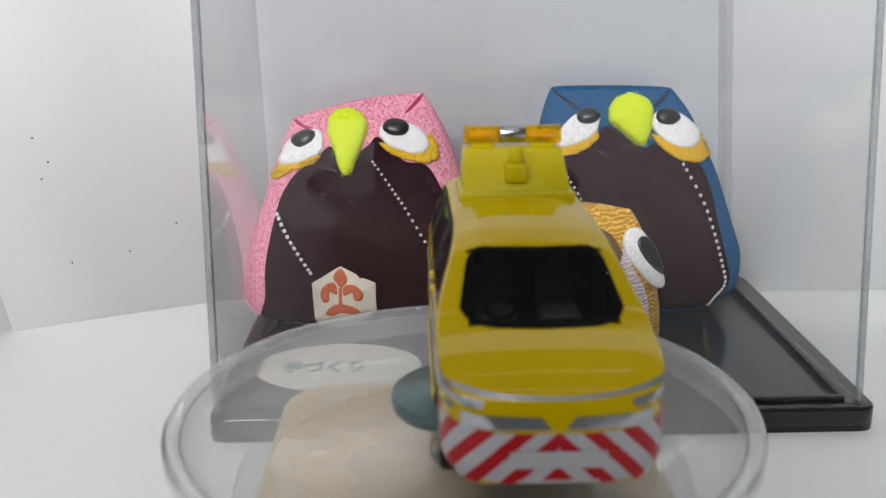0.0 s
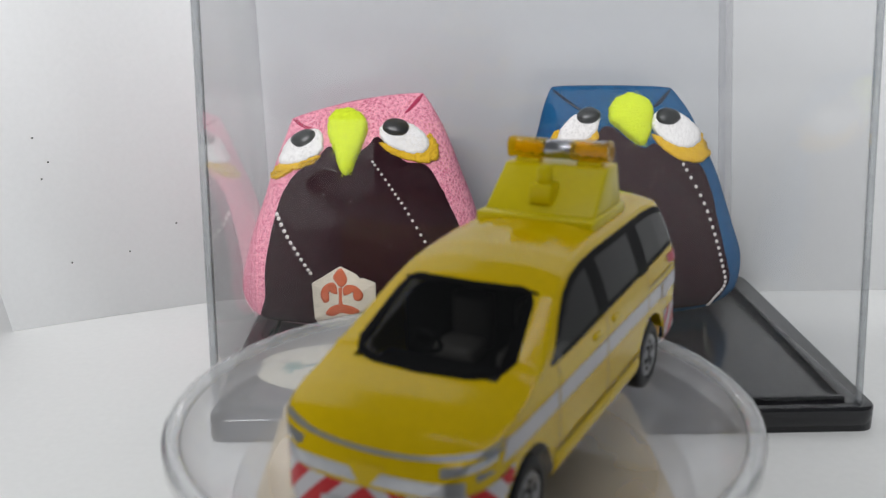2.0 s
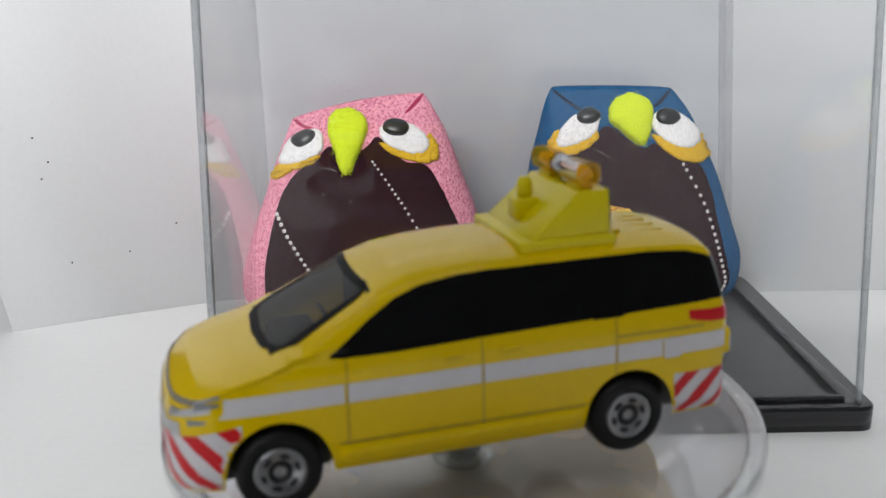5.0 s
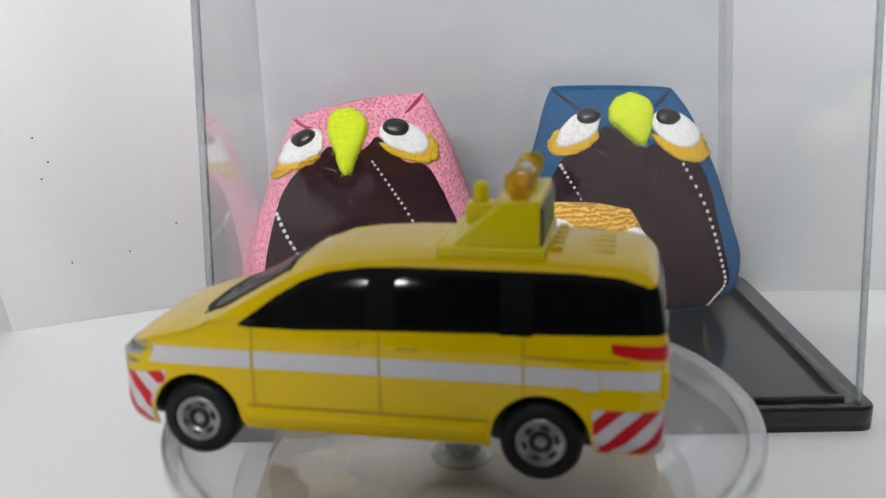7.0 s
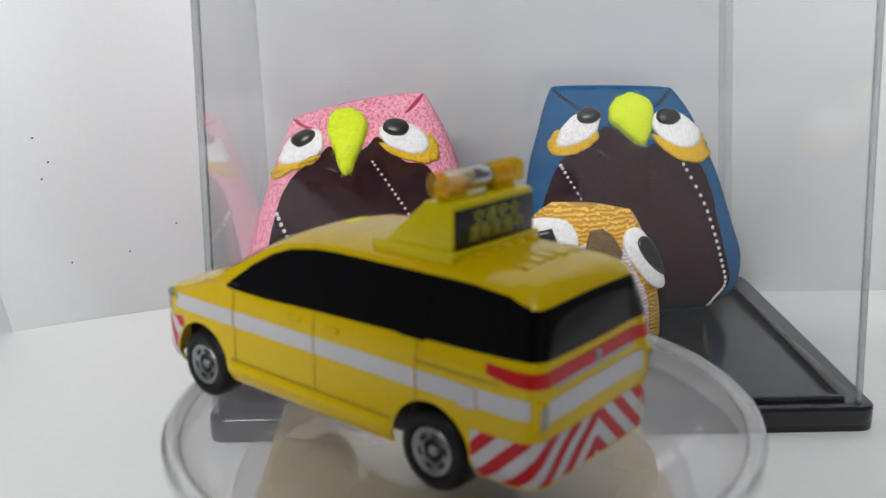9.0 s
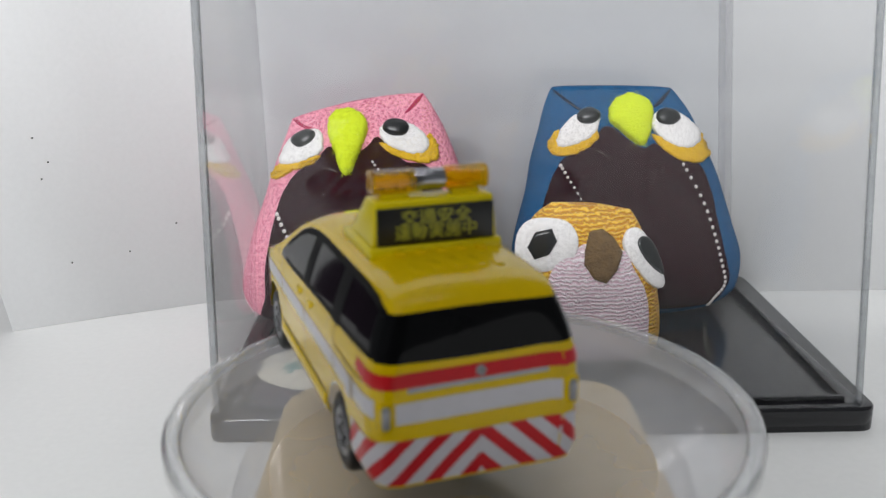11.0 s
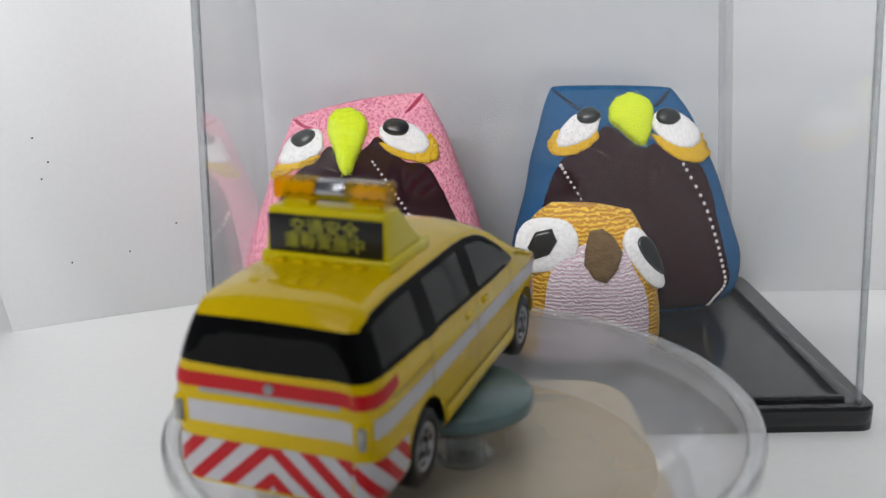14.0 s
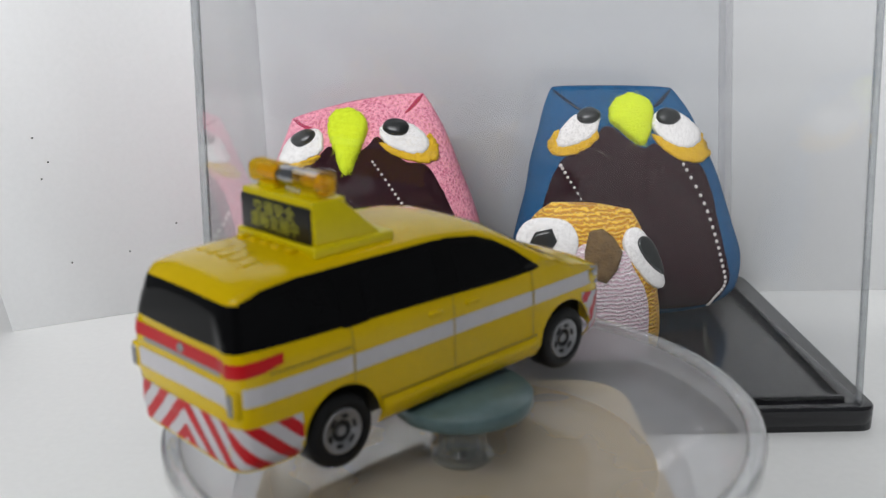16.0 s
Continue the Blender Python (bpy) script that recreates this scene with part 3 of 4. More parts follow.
BLUE_CUT = {
  "beak": [(51.2, 64.8), (52.4, 67.7), (55.5, 69.4), (58.8, 69.6), (61.9, 68.2), (63.4, 65.6), (62.7, 61.6), (61.5, 58.0), (59.7, 56.8), (57.0, 58.4), (53.9, 61.1), (51.6, 62.9)],
  "eye_l": [(37.1, 56.7), (37.4, 59.7), (39.9, 63.3), (43.9, 65.5), (47.9, 65.5), (48.5, 63.4), (46.7, 60.0), (43.5, 57.9), (39.6, 56.5)],
  "gold_l": [(34.7, 55.8), (35.2, 58.5), (37.2, 60.9), (37.7, 58.2), (40.4, 57.2), (44.3, 58.2), (47.5, 60.9), (47.8, 59.0), (45.0, 56.4), (41.1, 54.4), (36.5, 54.0)],
  "pup_l": [(42.2, 63.8), (43.3, 65.5), (45.9, 66.1), (48.2, 65.2), (48.5, 63.8), (46.5, 62.5), (43.7, 62.5)],
  "eye_r": [(63.2, 61.6), (63.4, 64.1), (65.8, 65.6), (70.0, 65.3), (74.3, 62.4), (77.5, 58.9), (76.2, 56.3), (71.7, 55.7), (66.7, 57.8)],
  "gold_r": [(63.1, 59.7), (65.1, 58.5), (68.2, 56.3), (72.6, 55.6), (76.3, 56.6), (77.9, 58.6), (81.3, 56.1), (81.4, 52.8), (76.6, 51.6), (70.6, 52.8), (65.7, 56.1)],
  "pup_r": [(64.2, 63.5), (64.8, 65.1), (67.4, 65.6), (70.3, 64.6), (70.8, 62.9), (68.6, 61.7), (65.6, 62.1)],
  "belly": [(35.7, 48.6), (38.8, 53.7), (46.6, 59.4), (50.8, 62.3), (56.9, 58.1), (60.9, 56.2), (64.2, 57.2), (70.6, 52.9), (77.1, 51.2), (80.7, 44.4), (83.1, 34.9), (85.8, 24.9), (88.1, 16.4), (84.2, 10.6), (80.8, 9.0), (67.1, 9.0), (41.1, 9.0), (30.6, 13.1), (30.4, 27.0), (32.6, 38.9), (34.2, 44.5)],
  "st1": [(37.6, 51.4), (40.2, 47.1), (43.6, 41.6)],
  "st2": [(71.8, 51.6), (77.6, 41.8), (81.5, 32.0), (84.3, 23.4), (86.2, 16.1), (83.1, 12.1), (82.3, 9.0)],
  "fold1": [(35.5, 72.2), (38.0, 70.5), (41.0, 68.4), (44.3, 66.1), (43.3, 66.0), (40.0, 68.1), (37.0, 70.5)],
  "fold2": [(70.3, 71.2), (68.8, 69.2), (66.0, 67.2), (63.3, 66.5), (65.3, 67.8), (68.3, 70.1)],
}
SMALL_CUT = {
  "belly": [(28.4, 21.4), (29.4, 30.2), (31.5, 34.6), (36.5, 38.3), (39.3, 39.3), (44.3, 38.0), (48.7, 37.1), (51.0, 32.6), (53.7, 27.8), (55.0, 21.9), (55.1, 14.4), (56.1, 9.0), (49.0, 9.0), (35.5, 9.0), (28.0, 9.0), (27.2, 13.6)],
  "eye_l": [(21.4, 36.6), (21.9, 41.8), (24.7, 45.2), (29.5, 45.9), (34.2, 45.0), (36.6, 41.9), (36.7, 38.3), (34.7, 35.0), (30.8, 33.0), (26.2, 32.3), (22.9, 32.6)],
  "pup_l": [(24.4, 38.6), (26.3, 42.4), (30.4, 43.4), (31.7, 40.3), (29.7, 36.9), (26.2, 35.7)],
  "eye_r": [(48.2, 39.6), (49.8, 42.0), (52.5, 41.8), (55.5, 38.3), (57.7, 33.0), (59.1, 28.4), (57.6, 27.1), (54.3, 29.3), (50.7, 33.7), (48.7, 37.1)],
  "pup_r": [(51.5, 38.5), (53.0, 39.9), (55.5, 38.3), (57.5, 33.8), (58.3, 30.3), (55.9, 31.8), (52.9, 35.2)],
  "beak": [(39.9, 41.8), (42.7, 42.1), (45.5, 40.2), (47.6, 36.6), (46.2, 32.9), (43.5, 30.0), (40.5, 31.0), (38.2, 34.4), (38.4, 37.6)],
}


def dress(owl, tree, cut, crease_shade):
    part("belly", patch(tree, cut["belly"], 0.25, 0.5, 90, 12, 0.12), PLUM, owl, "dark plum cloth belly")
    # Dark patches stand in for the shade in the creases by the ears.
    for k in ("fold1", "fold2"):
        part("crease_shade", patch(tree, cut[k], 0.12, 0.0, 24, 3), crease_shade, owl)
    for s in ("l", "r"):
        part("eye_rim", patch(tree, cut["gold_" + s], 0.9, 0.2, 60, 5, 0.22), FELT_GOLD, owl, "gold felt under the eye")
        eye = part("eye", patch(tree, cut["eye_" + s], 1.2, 0.4, 60, 5, 0.16), FELT_WHITE, owl, "white felt eye")
        part("pupil", patch(tree, cut["pup_" + s], 1.9, 1.3, 32, 6), BUTTON, eye, "black button pupil")
    beak = part("beak", patch(tree, cut["beak"], 1.4, 2.6, 72, 10, 0.2), FELT_LIME, owl, "lime felt beak")
    tagged(part("fibres", fuzz(tree, cut["beak"], 260, 1.8, 2.2, 5), FELT_LIME, beak), kind="stuff")
    for s in ("l", "r"):
        tagged(part("fibres", fuzz(tree, cut["gold_" + s], 140, 0.9, 1.1, 6), FELT_GOLD, owl), kind="stuff")
        tagged(part("fibres", fuzz(tree, cut["eye_" + s], 140, 0.9, 1.4, 7), FELT_WHITE, owl), kind="stuff")


dress(PINK_OWL, PINK_TREE, PINK_CUT, PINK_CREASE_SHADE)
dress(BLUE_OWL, BLUE_TREE, BLUE_CUT, NAVY_CREASE_SHADE)
stitches(PINK_TREE, PINK_CUT["st1"], 22, 0.42, 0.5, PINK_OWL).location.y = -0.0005
stitches(PINK_TREE, PINK_CUT["st2"], 12, 0.75, 0.55, PINK_OWL).location.y = -0.0005
stitches(BLUE_TREE, BLUE_CUT["st1"], 9, 0.62, 0.3, BLUE_OWL).location.y = -0.0005
stitches(BLUE_TREE, BLUE_CUT["st2"], 27, 0.6, 0.7, BLUE_OWL).location.y = -0.0005
BADGE = part("badge", patch(PINK_TREE, PINK_CUT["badge"], 0.9, 0.2, 0, 6), LINEN, PINK_OWL, "cream woven badge with rust crest", smooth=False)
for key in ("m1", "m2", "m3", "m4", "m5"):
    part("crest", patch(PINK_TREE, PINK_CUT[key], 1.15, 0.1, 30 if key != "m5" else 0, 4), RUST, BADGE)
part("belly", patch(SMALL_TREE, SMALL_CUT["belly"], 0.3, 0.6, 72, 12), PALE, SMALL_OWL, "pale pink crepe belly")
for s, mid in (("l", (31.0, 38.5)), ("r", (52.0, 36.0))):
    turn = 0.35 if s == "l" else 0.75
    eye = part("eye", disc_patch(SMALL_TREE, SMALL_CUT["eye_" + s], mid, -0.2, 1.3, 60, 0.3, turn), FELT_WHITE, SMALL_OWL, "white felt eye")
    part("pupil", disc_patch(SMALL_TREE, SMALL_CUT["pup_" + s], mid, 1.2, 0.7, 0 if s == "l" else 40, 0.2, turn), BUTTON, eye, "black pupil")
part("beak", patch(SMALL_TREE, SMALL_CUT["beak"], 1.4, 1.0, 0, 7), FELT_BROWN, SMALL_OWL, "brown felt beak")


def lint(tree, spots, owl):
    """Pale lint hairs caught on the cloth."""
    rnd = random.Random(11)
    bm = bmesh.new()
    for x, z, L in spots:
        a = rnd.uniform(0, 2 * math.pi)
        bend = rnd.uniform(-0.9, 0.9)
        last = None
        for k in range(9):
            u = k / 8
            p, n = on_front(tree, x + L * u * math.cos(a + bend * u), z + L * u * math.sin(a + bend * u), 1.0 + 0.6 * math.sin(3 * u))
            w = Vector((-math.sin(a + bend * u), 0, math.cos(a + bend * u))) * 0.022
            pair = (bm.verts.new(p - w), bm.verts.new(p + w))
            if last:
                bm.faces.new((last[0], last[1], pair[1], pair[0]))
            last = pair
    tagged(part("lint", bm, THREAD, owl, "pale lint hairs"), kind="stuff")


lint(BLUE_TREE, ((46, 60, 5), (47, 56, 6), (46, 62, 4), (62, 46, 5), (66, 51, 4), (46, 40, 4), (49, 38, 3), (69, 28, 3), (58, 33, 4), (72, 42, 3), (41, 48, 3), (76, 38, 4), (55, 55, 4)), BLUE_OWL)
lint(PINK_TREE, ((-25, 52, 3), (-27, 53, 3), (-36, 22, 4), (-38, 30, 3), (-10, 34, 3)), PINK_OWL)


def name_tag():
    loop = loop_ellipse(-24, 106, 21.4, 15.0, 1, 48)
    bm = bmesh.new()
    a = [bm.verts.new((x, y, 6.1)) for x, y in loop]
    b = [bm.verts.new((x, y, 6.5)) for x, y in loop]
    bm.faces.new(a[::-1])
    bm.faces.new(b)
    for i in range(48):
        bm.faces.new((a[i], a[(i + 1) % 48], b[(i + 1) % 48], b[i]))
    tag = tagged(part("paper_tag", bm, TAG, smooth=False), "oval cream paper tag lettered in teal, lying on the base", "tag")
    w = words("手づくり", 7.6, TAG_INK, tag, "lettering", 0.72, 0.19)
    w.location = (-27.5 * MM, 104.6 * MM, 6.55 * MM)


name_tag()

# ---- the turntable ----
AX, AY = 4.4, 0.0


def turntable():
    stand = tagged(new("turntable"), "clear plastic dish on a beige base, standing on the table", "turntable")
    at(stand, AX, AY, 0)
    part("dish", lathe([(0, 37.0), (27.8, 37.1)], 128), DISH, stand, "clear dish floor").visible_shadow = False
    part("dish_wall", lathe([(27.82, 37.1), (35.6, 39.2), (38.4, 43.0), (39.1, 44.9)], 128), DISH_WALL, stand, "sloping clear dish wall, reflections put in as pale haze").visible_shadow = False
    rim = [(40.25 + 1.3 * math.cos(a), 45.3 + 0.9 * math.sin(a)) for a in [2 * math.pi * k / 12 for k in range(12)]]
    part("rim", lathe(rim, 160, True), DISH_RIM, stand, "rolled clear rim").visible_shadow = False
    part("rim_wall", lathe([(41.5, 45.0), (41.45, 43.2), (40.9, 42.0), (39.6, 41.2)], 128), DISH_RIM, stand, "clear turned-down edge").visible_shadow = False
    bm = box(-29.5, 29.5, -32, 32, 0.1, 35.2)
    up = [e for e in bm.edges if abs(e.verts[0].co.z - e.verts[1].co.z) > 3]
    bmesh.ops.bevel(bm, geom=up, offset=9.0, segments=6, profile=0.5, affect="EDGES")
    top = [e for e in bm.edges if e.verts[0].co.z > 33 and e.verts[1].co.z > 33]
    bmesh.ops.bevel(bm, geom=top, offset=1.6, segments=3, profile=0.5, affect="EDGES")
    part("base", bm, BEIGE, stand, "beige rounded plastic base", smooth=False)
    part("skirt", lathe([(47, 0.2), (44.5, 8), (38.5, 22), (34, 31), (32.4, 36.6)], 96), BELL, stand, "clear flared skirt").visible_shadow = False


turntable()


def car_stand():
    """The blue-grey disc on a clear cup that carries the car; it turns."""
    s = tagged(new("disc_stand"), "grey-blue round disc on a clear cup, standing in the dish", "stand")
    at(s, AX, AY, 0)
    bm = lathe([(0, 45.6), (9.4, 45.6), (9.9, 45.8), (10.1, 46.2), (10.05, 47.5), (9.8, 47.9), (0, 48.0)], 64)
    for v in bm.verts:
        v.co.x *= 1.0 + 0.03 * noise.noise(v.co * 0.35)
    part("disc", bm, BLUE_DISC, s, "grey-blue plastic disc")
    part("cup", lathe([(4.4, 37.4), (4.6, 38.0), (4.2, 38.4), (3.5, 38.8), (3.4, 43.6), (3.8, 44.2), (4.6, 44.6), (4.6, 45.5), (3.0, 45.5), (3.0, 44.6), (2.5, 43.6), (2.5, 37.4)], 48, True), CUP, s, "clear plastic cup").visible_shadow = False
    part("core", lathe([(0, 37.3), (1.9, 37.3), (1.9, 38.2), (1.1, 39.0), (1.1, 44.8), (2.2, 45.5), (0, 45.5)], 32), CUP, s, "clear plastic core")
    return s


STAND = car_stand()


# ---- the toy car; x forward, z = 0 at the axles ----
TOP = [(-36.6, 18.6), (-36.35, 20.0), (-35.8, 20.9), (-34.8, 21.5), (-32, 21.95), (-26, 22.25), (-14, 22.5), (-4, 22.4), (2, 22.0), (6, 21.3), (9.5, 20.0), (16, 16.4), (20.5, 13.8), (23, 12.9), (27, 12.0), (30.5, 10.8), (32.6, 9.4), (33.8, 7.8), (34.4, 5.5)]
PLAN = [(-36.6, 10.4), (-36.2, 11.7), (-35.4, 12.5), (-33.5, 12.95), (-28, 13.1), (0, 13.1), (14, 13.1), (22, 13.05), (26, 12.95), (29, 12.6), (31, 11.9), (32.5, 10.7), (33.6, 8.8), (34.1, 7.0), (34.4, 5.0)]
ARCH = 6.1


def section(x, n_low=9, n_up=7, n_top=8):
    zt, W = lerp_list(TOP, x), lerp_list(PLAN, x)
    zlow = -0.9 if x < 28.2 else lerp_list([(28.2, -1.9), (32, -1.9), (34.4, -1.0)], x)
    for xw in (22.0, -22.0):
        if abs(x - xw) < ARCH:
            zlow = max(zlow, math.sqrt(ARCH ** 2 - (x - xw) ** 2) + 0.2)
    zb = min(13.3, zt - 1.1)
    ze = max(zb + 0.3, zt - 1.25)
    we = W - 3.3 * min(1, max(0, (ze - zb) / 8.0))
    pts = []
    for k in range(n_low):
        z = zlow + (zb - zlow) * k / (n_low - 1)
        y = W - 0.75 * max(0, (z - 9.5) / 4.5) ** 2 - 0.7 * max(0, (1.2 - z) / 2.1) ** 2 + (0.12 if 2.4 > z > -0.2 else 0)
        pts.append((y, z))
    y0 = pts[-1][0]
    for k in range(1, n_up):
        u = k / (n_up - 1)
        pts.append((y0 + (we - 0.3 - y0) * u + 0.25 * math.sin(math.pi * u), zb + (ze - zb) * u))
    ye = pts[-1][0]
    for k in range(1, n_top + 1):
        a = k / n_top
        y = ye * math.cos(a * math.pi / 2) ** 0.55 if a < 1 else 0.0
        pts.append((y, ze + (zt - ze) * (1 - (y / ye) ** 3.2)))
    return pts


def body_rows():
    xs = sorted(set([round(-36.6 + 0.45 * i, 3) for i in range(158)] + [-36.5, -36.3, 33.9, 34.1, 34.3, 34.4, 22 - ARCH + .02, 22 + ARCH - .02, -22 - ARCH + .02, -22 + ARCH - .02]))
    xs = [v for v in xs if v <= 34.4]
    rows = []
    for x in xs:
        half = section(x)
        row = []
        for side in (1, -1):
            seq = half if side == 1 else half[::-1][1:]
            for y, z in seq:
                k = max(0, min(1, (-x - 26) / 10))
                sx = x + k * 0.16 * max(0, z - 12) + (0.25 * k if z < 6 else 0)
                row.append((sx, side * y, z))
        rows.append(row)
    return rows


def toy_car():
    car = tagged(new("toy_car"), "yellow toy road-patrol minivan with roof sign and red-white bumpers", "toy car")
    rows = body_rows()
    bm = grid_mesh(rows)
    n = len(rows[0])
    bm.verts.ensure_lookup_table()
    bm.faces.new([bm.verts[i] for i in range(n)])
    last = len(bm.verts) - n
    bm.faces.new([bm.verts[last + i] for i in range(n)][::-1])
    bmesh.ops.recalc_face_normals(bm, faces=bm.faces[:])
    tree = tree_of(bm)
    opening = []
    for f in bm.faces:
        c = f.calc_center_median()
        if 9.5 < c.x < 22.6 and abs(c.y) < 9.3 and c.z > 11.5 and f.normal.z > 0.15:
            u = abs(c.y) / (10.1 - 1.2 * (22.6 - c.x) / 12.5)
            if u < 0.93 and 10.7 - 1.2 * u ** 4 < c.x < 22.3 - 1.3 * u ** 4:
                opening.append(f)
    bmesh.ops.delete(bm, geom=opening, context="FACES")
    part("body", bm, YELLOW, car, "glossy yellow enamel body")

    def cast(o, d, lift):
        h = tree.ray_cast(Vector(o), Vector(d).normalized())
        if h[0] is None:
            return None
        return h[0] - Vector(d).normalized() * lift

    def side(x, z, s, lift=0.06):
        return cast((x, s * 40, z), (0, -s, 0), lift)

    def above(x, y, lift=0.06):
        return cast((x, y, 60), (0, 0, -1), lift)

    wrap = {}
    for end, cx, level in (("front", 18.0, 6.6), ("rear", -22.0, 3.0)):
        sgn = 1 if end == "front" else -1
        tab, acc, prev = [], 0.0, None
        for k in range(0, 181):
            a = radians(k * 0.5)
            o = Vector((cx + sgn * math.cos(a) * 60, math.sin(a) * 60, level))
            p = cast(o, Vector((cx, 0, level)) - o, 0)
            if p is None:
                continue
            if prev is not None:
                acc += (p - prev).length
            tab.append((acc, a))
            prev = p
        wrap[end] = (cx, sgn, tab)

    def round_end(end, s, z, lift=0.06):
        """The point of the body at the distance s round its nose or tail."""
        cx, sgn, tab = wrap[end]
        a = lerp_list(tab, abs(s))
        o = Vector((cx + sgn * math.cos(a) * 60, math.copysign(math.sin(a) * 60, s), z))
        p = cast(o, Vector((cx, 0, z)) - o, lift)
        inside = p is not None and abs(s) > 14.0 and p.y * math.copysign(1, s) < 9.5
        return None if p is None or inside or math.hypot(abs(p.x) - 22.0, p.z - 0.2) < ARCH + 0.06 else p

    def strip(fn, lo, hi, nu, nv):
        """A sheet between the curves lo(u) and hi(u), each giving two numbers for fn."""
        out = []
        for j in range(nv + 1):
            r = []
            for i in range(nu + 1):
                a, b = lo(i / nu), hi(i / nu)
                r.append(fn(a[0] + (b[0] - a[0]) * j / nv, a[1] + (b[1] - a[1]) * j / nv))
            out.append(r)
        return grid_mesh(out)

    def poly(keys):
        return lambda u: (keys[0][0] + (keys[-1][0] - keys[0][0]) * u, lerp_list(sorted(keys), keys[0][0] + (keys[-1][0] - keys[0][0]) * u))

    def put(name, bm, m, label="", parent=None):
        ob = part(name, bm, m, parent or car, label)
        return ob

    for s in (1, -1):
        f = lambda x, z, s=s: side(x, z, s)
        g = lambda x, z, s=s: side(x, z, s, 0.10)
        # side glass: front door, sliding door, rear quarter
        for a, b in ((15.6, -2.0), (-2.9, -18.6), (-19.6, -33.9)):
            up = [(15.6, 13.3), (14.6, 14.0), (11, 16.6), (7.5, 18.6), (4.3, 19.7), (0, 20.3), (-4, 20.5), (-26, 20.5), (-31, 20.1), (-34, 19.2)]
            lo = [(15.6, 13.0), (14, 12.85), (7, 12.85), (-2.5, 13.2), (-19, 13.6), (-34, 14.0)]
            put("side_window", strip(f, lambda u, a=a, b=b: (a + (b - a) * u, lerp_list(sorted(lo), a + (b - a) * u)), lambda u, a=a, b=b: (a + (b - a) * u, lerp_list(sorted(up), a + (b - a) * u)), 30, 8), BLACK_GLASS, "black tinted side window")
        for a, b in ((-0.7, -4.3), (-17.0, -21.0)):
            put("pillar", strip(g, lambda u, a=a, b=b: (a + (b - a) * u, 13.4), lambda u, a=a, b=b: (a + (b - a) * u, 20.4), 3, 8), WINDOW_TRIM, "black window pillar")
        for name, keys, d in (("upper_window_trim", up, -0.9), ("lower_window_trim", lo, 0.6)):
            edge = lambda u, keys=keys: (12.0 - 45.6 * u, lerp_list(sorted(keys), 12.0 - 45.6 * u))
            inset = lambda u, edge=edge, d=d: (edge(u)[0], edge(u)[1] + d)
            put(name, strip(g, *((inset, edge) if d < 0 else (edge, inset)), 40, 2), WINDOW_TRIM)
        # white belt stripe in panels
        for a, b in ((28.3, 14.2), (13.9, -2.3), (-2.6, -19.8), (-20.1, -35.2)):
            put("stripe", strip(f, lambda u, a=a, b=b: (a + (b - a) * u, 7.6), lambda u, a=a, b=b: ((a + (b - a) * u) - (1.6 if a > 28 and u < 0.01 else 0), 9.9), 24, 3), WHITE_PAINT, "white belt stripe")
        # shut lines: raised strips, the grooves' shade put in as darker yellow
        for x0, z0, x1, z1 in ((14.05, -0.5, 13.8, 12.8), (-2.45, -0.5, -2.45, 13.1), (-19.95, 5.8, -19.95, 13.5)):
            put("shut_line_shade", strip(g, lambda u: (x0 + (x1 - x0) * u - 0.09, z0 + (z1 - z0) * u), lambda u: (x0 + (x1 - x0) * u + 0.09, z0 + (z1 - z0) * u), 24, 1), GROOVE_SHADE)
        put("shut_line_shade", strip(g, lambda u: (15.0 - 31 * u, 2.55), lambda u: (15.0 - 31 * u, 2.8), 30, 1), GROOVE_SHADE)
        put("slide_rail", strip(g, lambda u: (-20.2 - 12 * u, 10.85), lambda u: (-20.2 - 12 * u, 11.1), 20, 1), GROOVE_SHADE)
        if s == 1:
            put("flap_gap", strip(g, lambda u: (-26.3 - 2.7 * u, 7.0), lambda u: (-26.3 - 2.7 * u, 9.6), 6, 4), YELLOW)
            h = lambda x, z, s=s: side(x, z, s, 0.2)
            put("fuel_flap", strip(h, lambda u: (-26.6 - 2.1 * u, 7.3), lambda u: (-26.6 - 2.1 * u, 9.3), 6, 4), WHITE_PAINT, "white fuel flap")
        sill = []
        for k in range(9):
            a = k / 8
            z, out = 2.35 - 3.35 * a, 0.34 * math.sin(math.pi * min(1, a * 1.6 + 0.02)) ** 0.5 if a < 0.6 else 0.34 * (1 - (a - 0.6) / 0.4) + 0.02
            sill.append([(lambda p, x=x: None if p is None else (p.x, p.y + s * out * min(1, (15.4 - abs(x)) / 0.7), p.z))(side(x, max(z, -0.85), s, 0.03)) for x in [-15.3 + 30.6 * i / 40 for i in range(41)]])
        put("sill", grid_mesh(sill), YELLOW, "yellow door sill")
        # handles
        for x in (1.2, -5.8):
            b = box(-1.2, 1.2, -0.35, 0.35, -0.4, 0.4, 0.25)
            h = at(put("door_handle", b, YELLOW), x, s * 12.95, 11.5)
        # fuel flap
        put("fuel_flap", strip(lambda x, z, s=s: side(x, z, s, 0.22), lambda u: (-26.4 - 2.5 * u, 7.5), lambda u: (-26.4 - 2.5 * u, 9.8), 6, 6), WHITE_PAINT) if s == 1 else None
        # tail-lamp tip and headlamp on the flank
        put("headlamp", strip(lambda q, z, s=s: round_end("front", s * q, z, 0.12), lambda u: (8.5 + 6.5 * u, 7.5 + 1.0 * u), lambda u: (8.5 + 6.5 * u, 8.3 + 1.2 * u), 18, 3), SILVER, "silver headlamp")
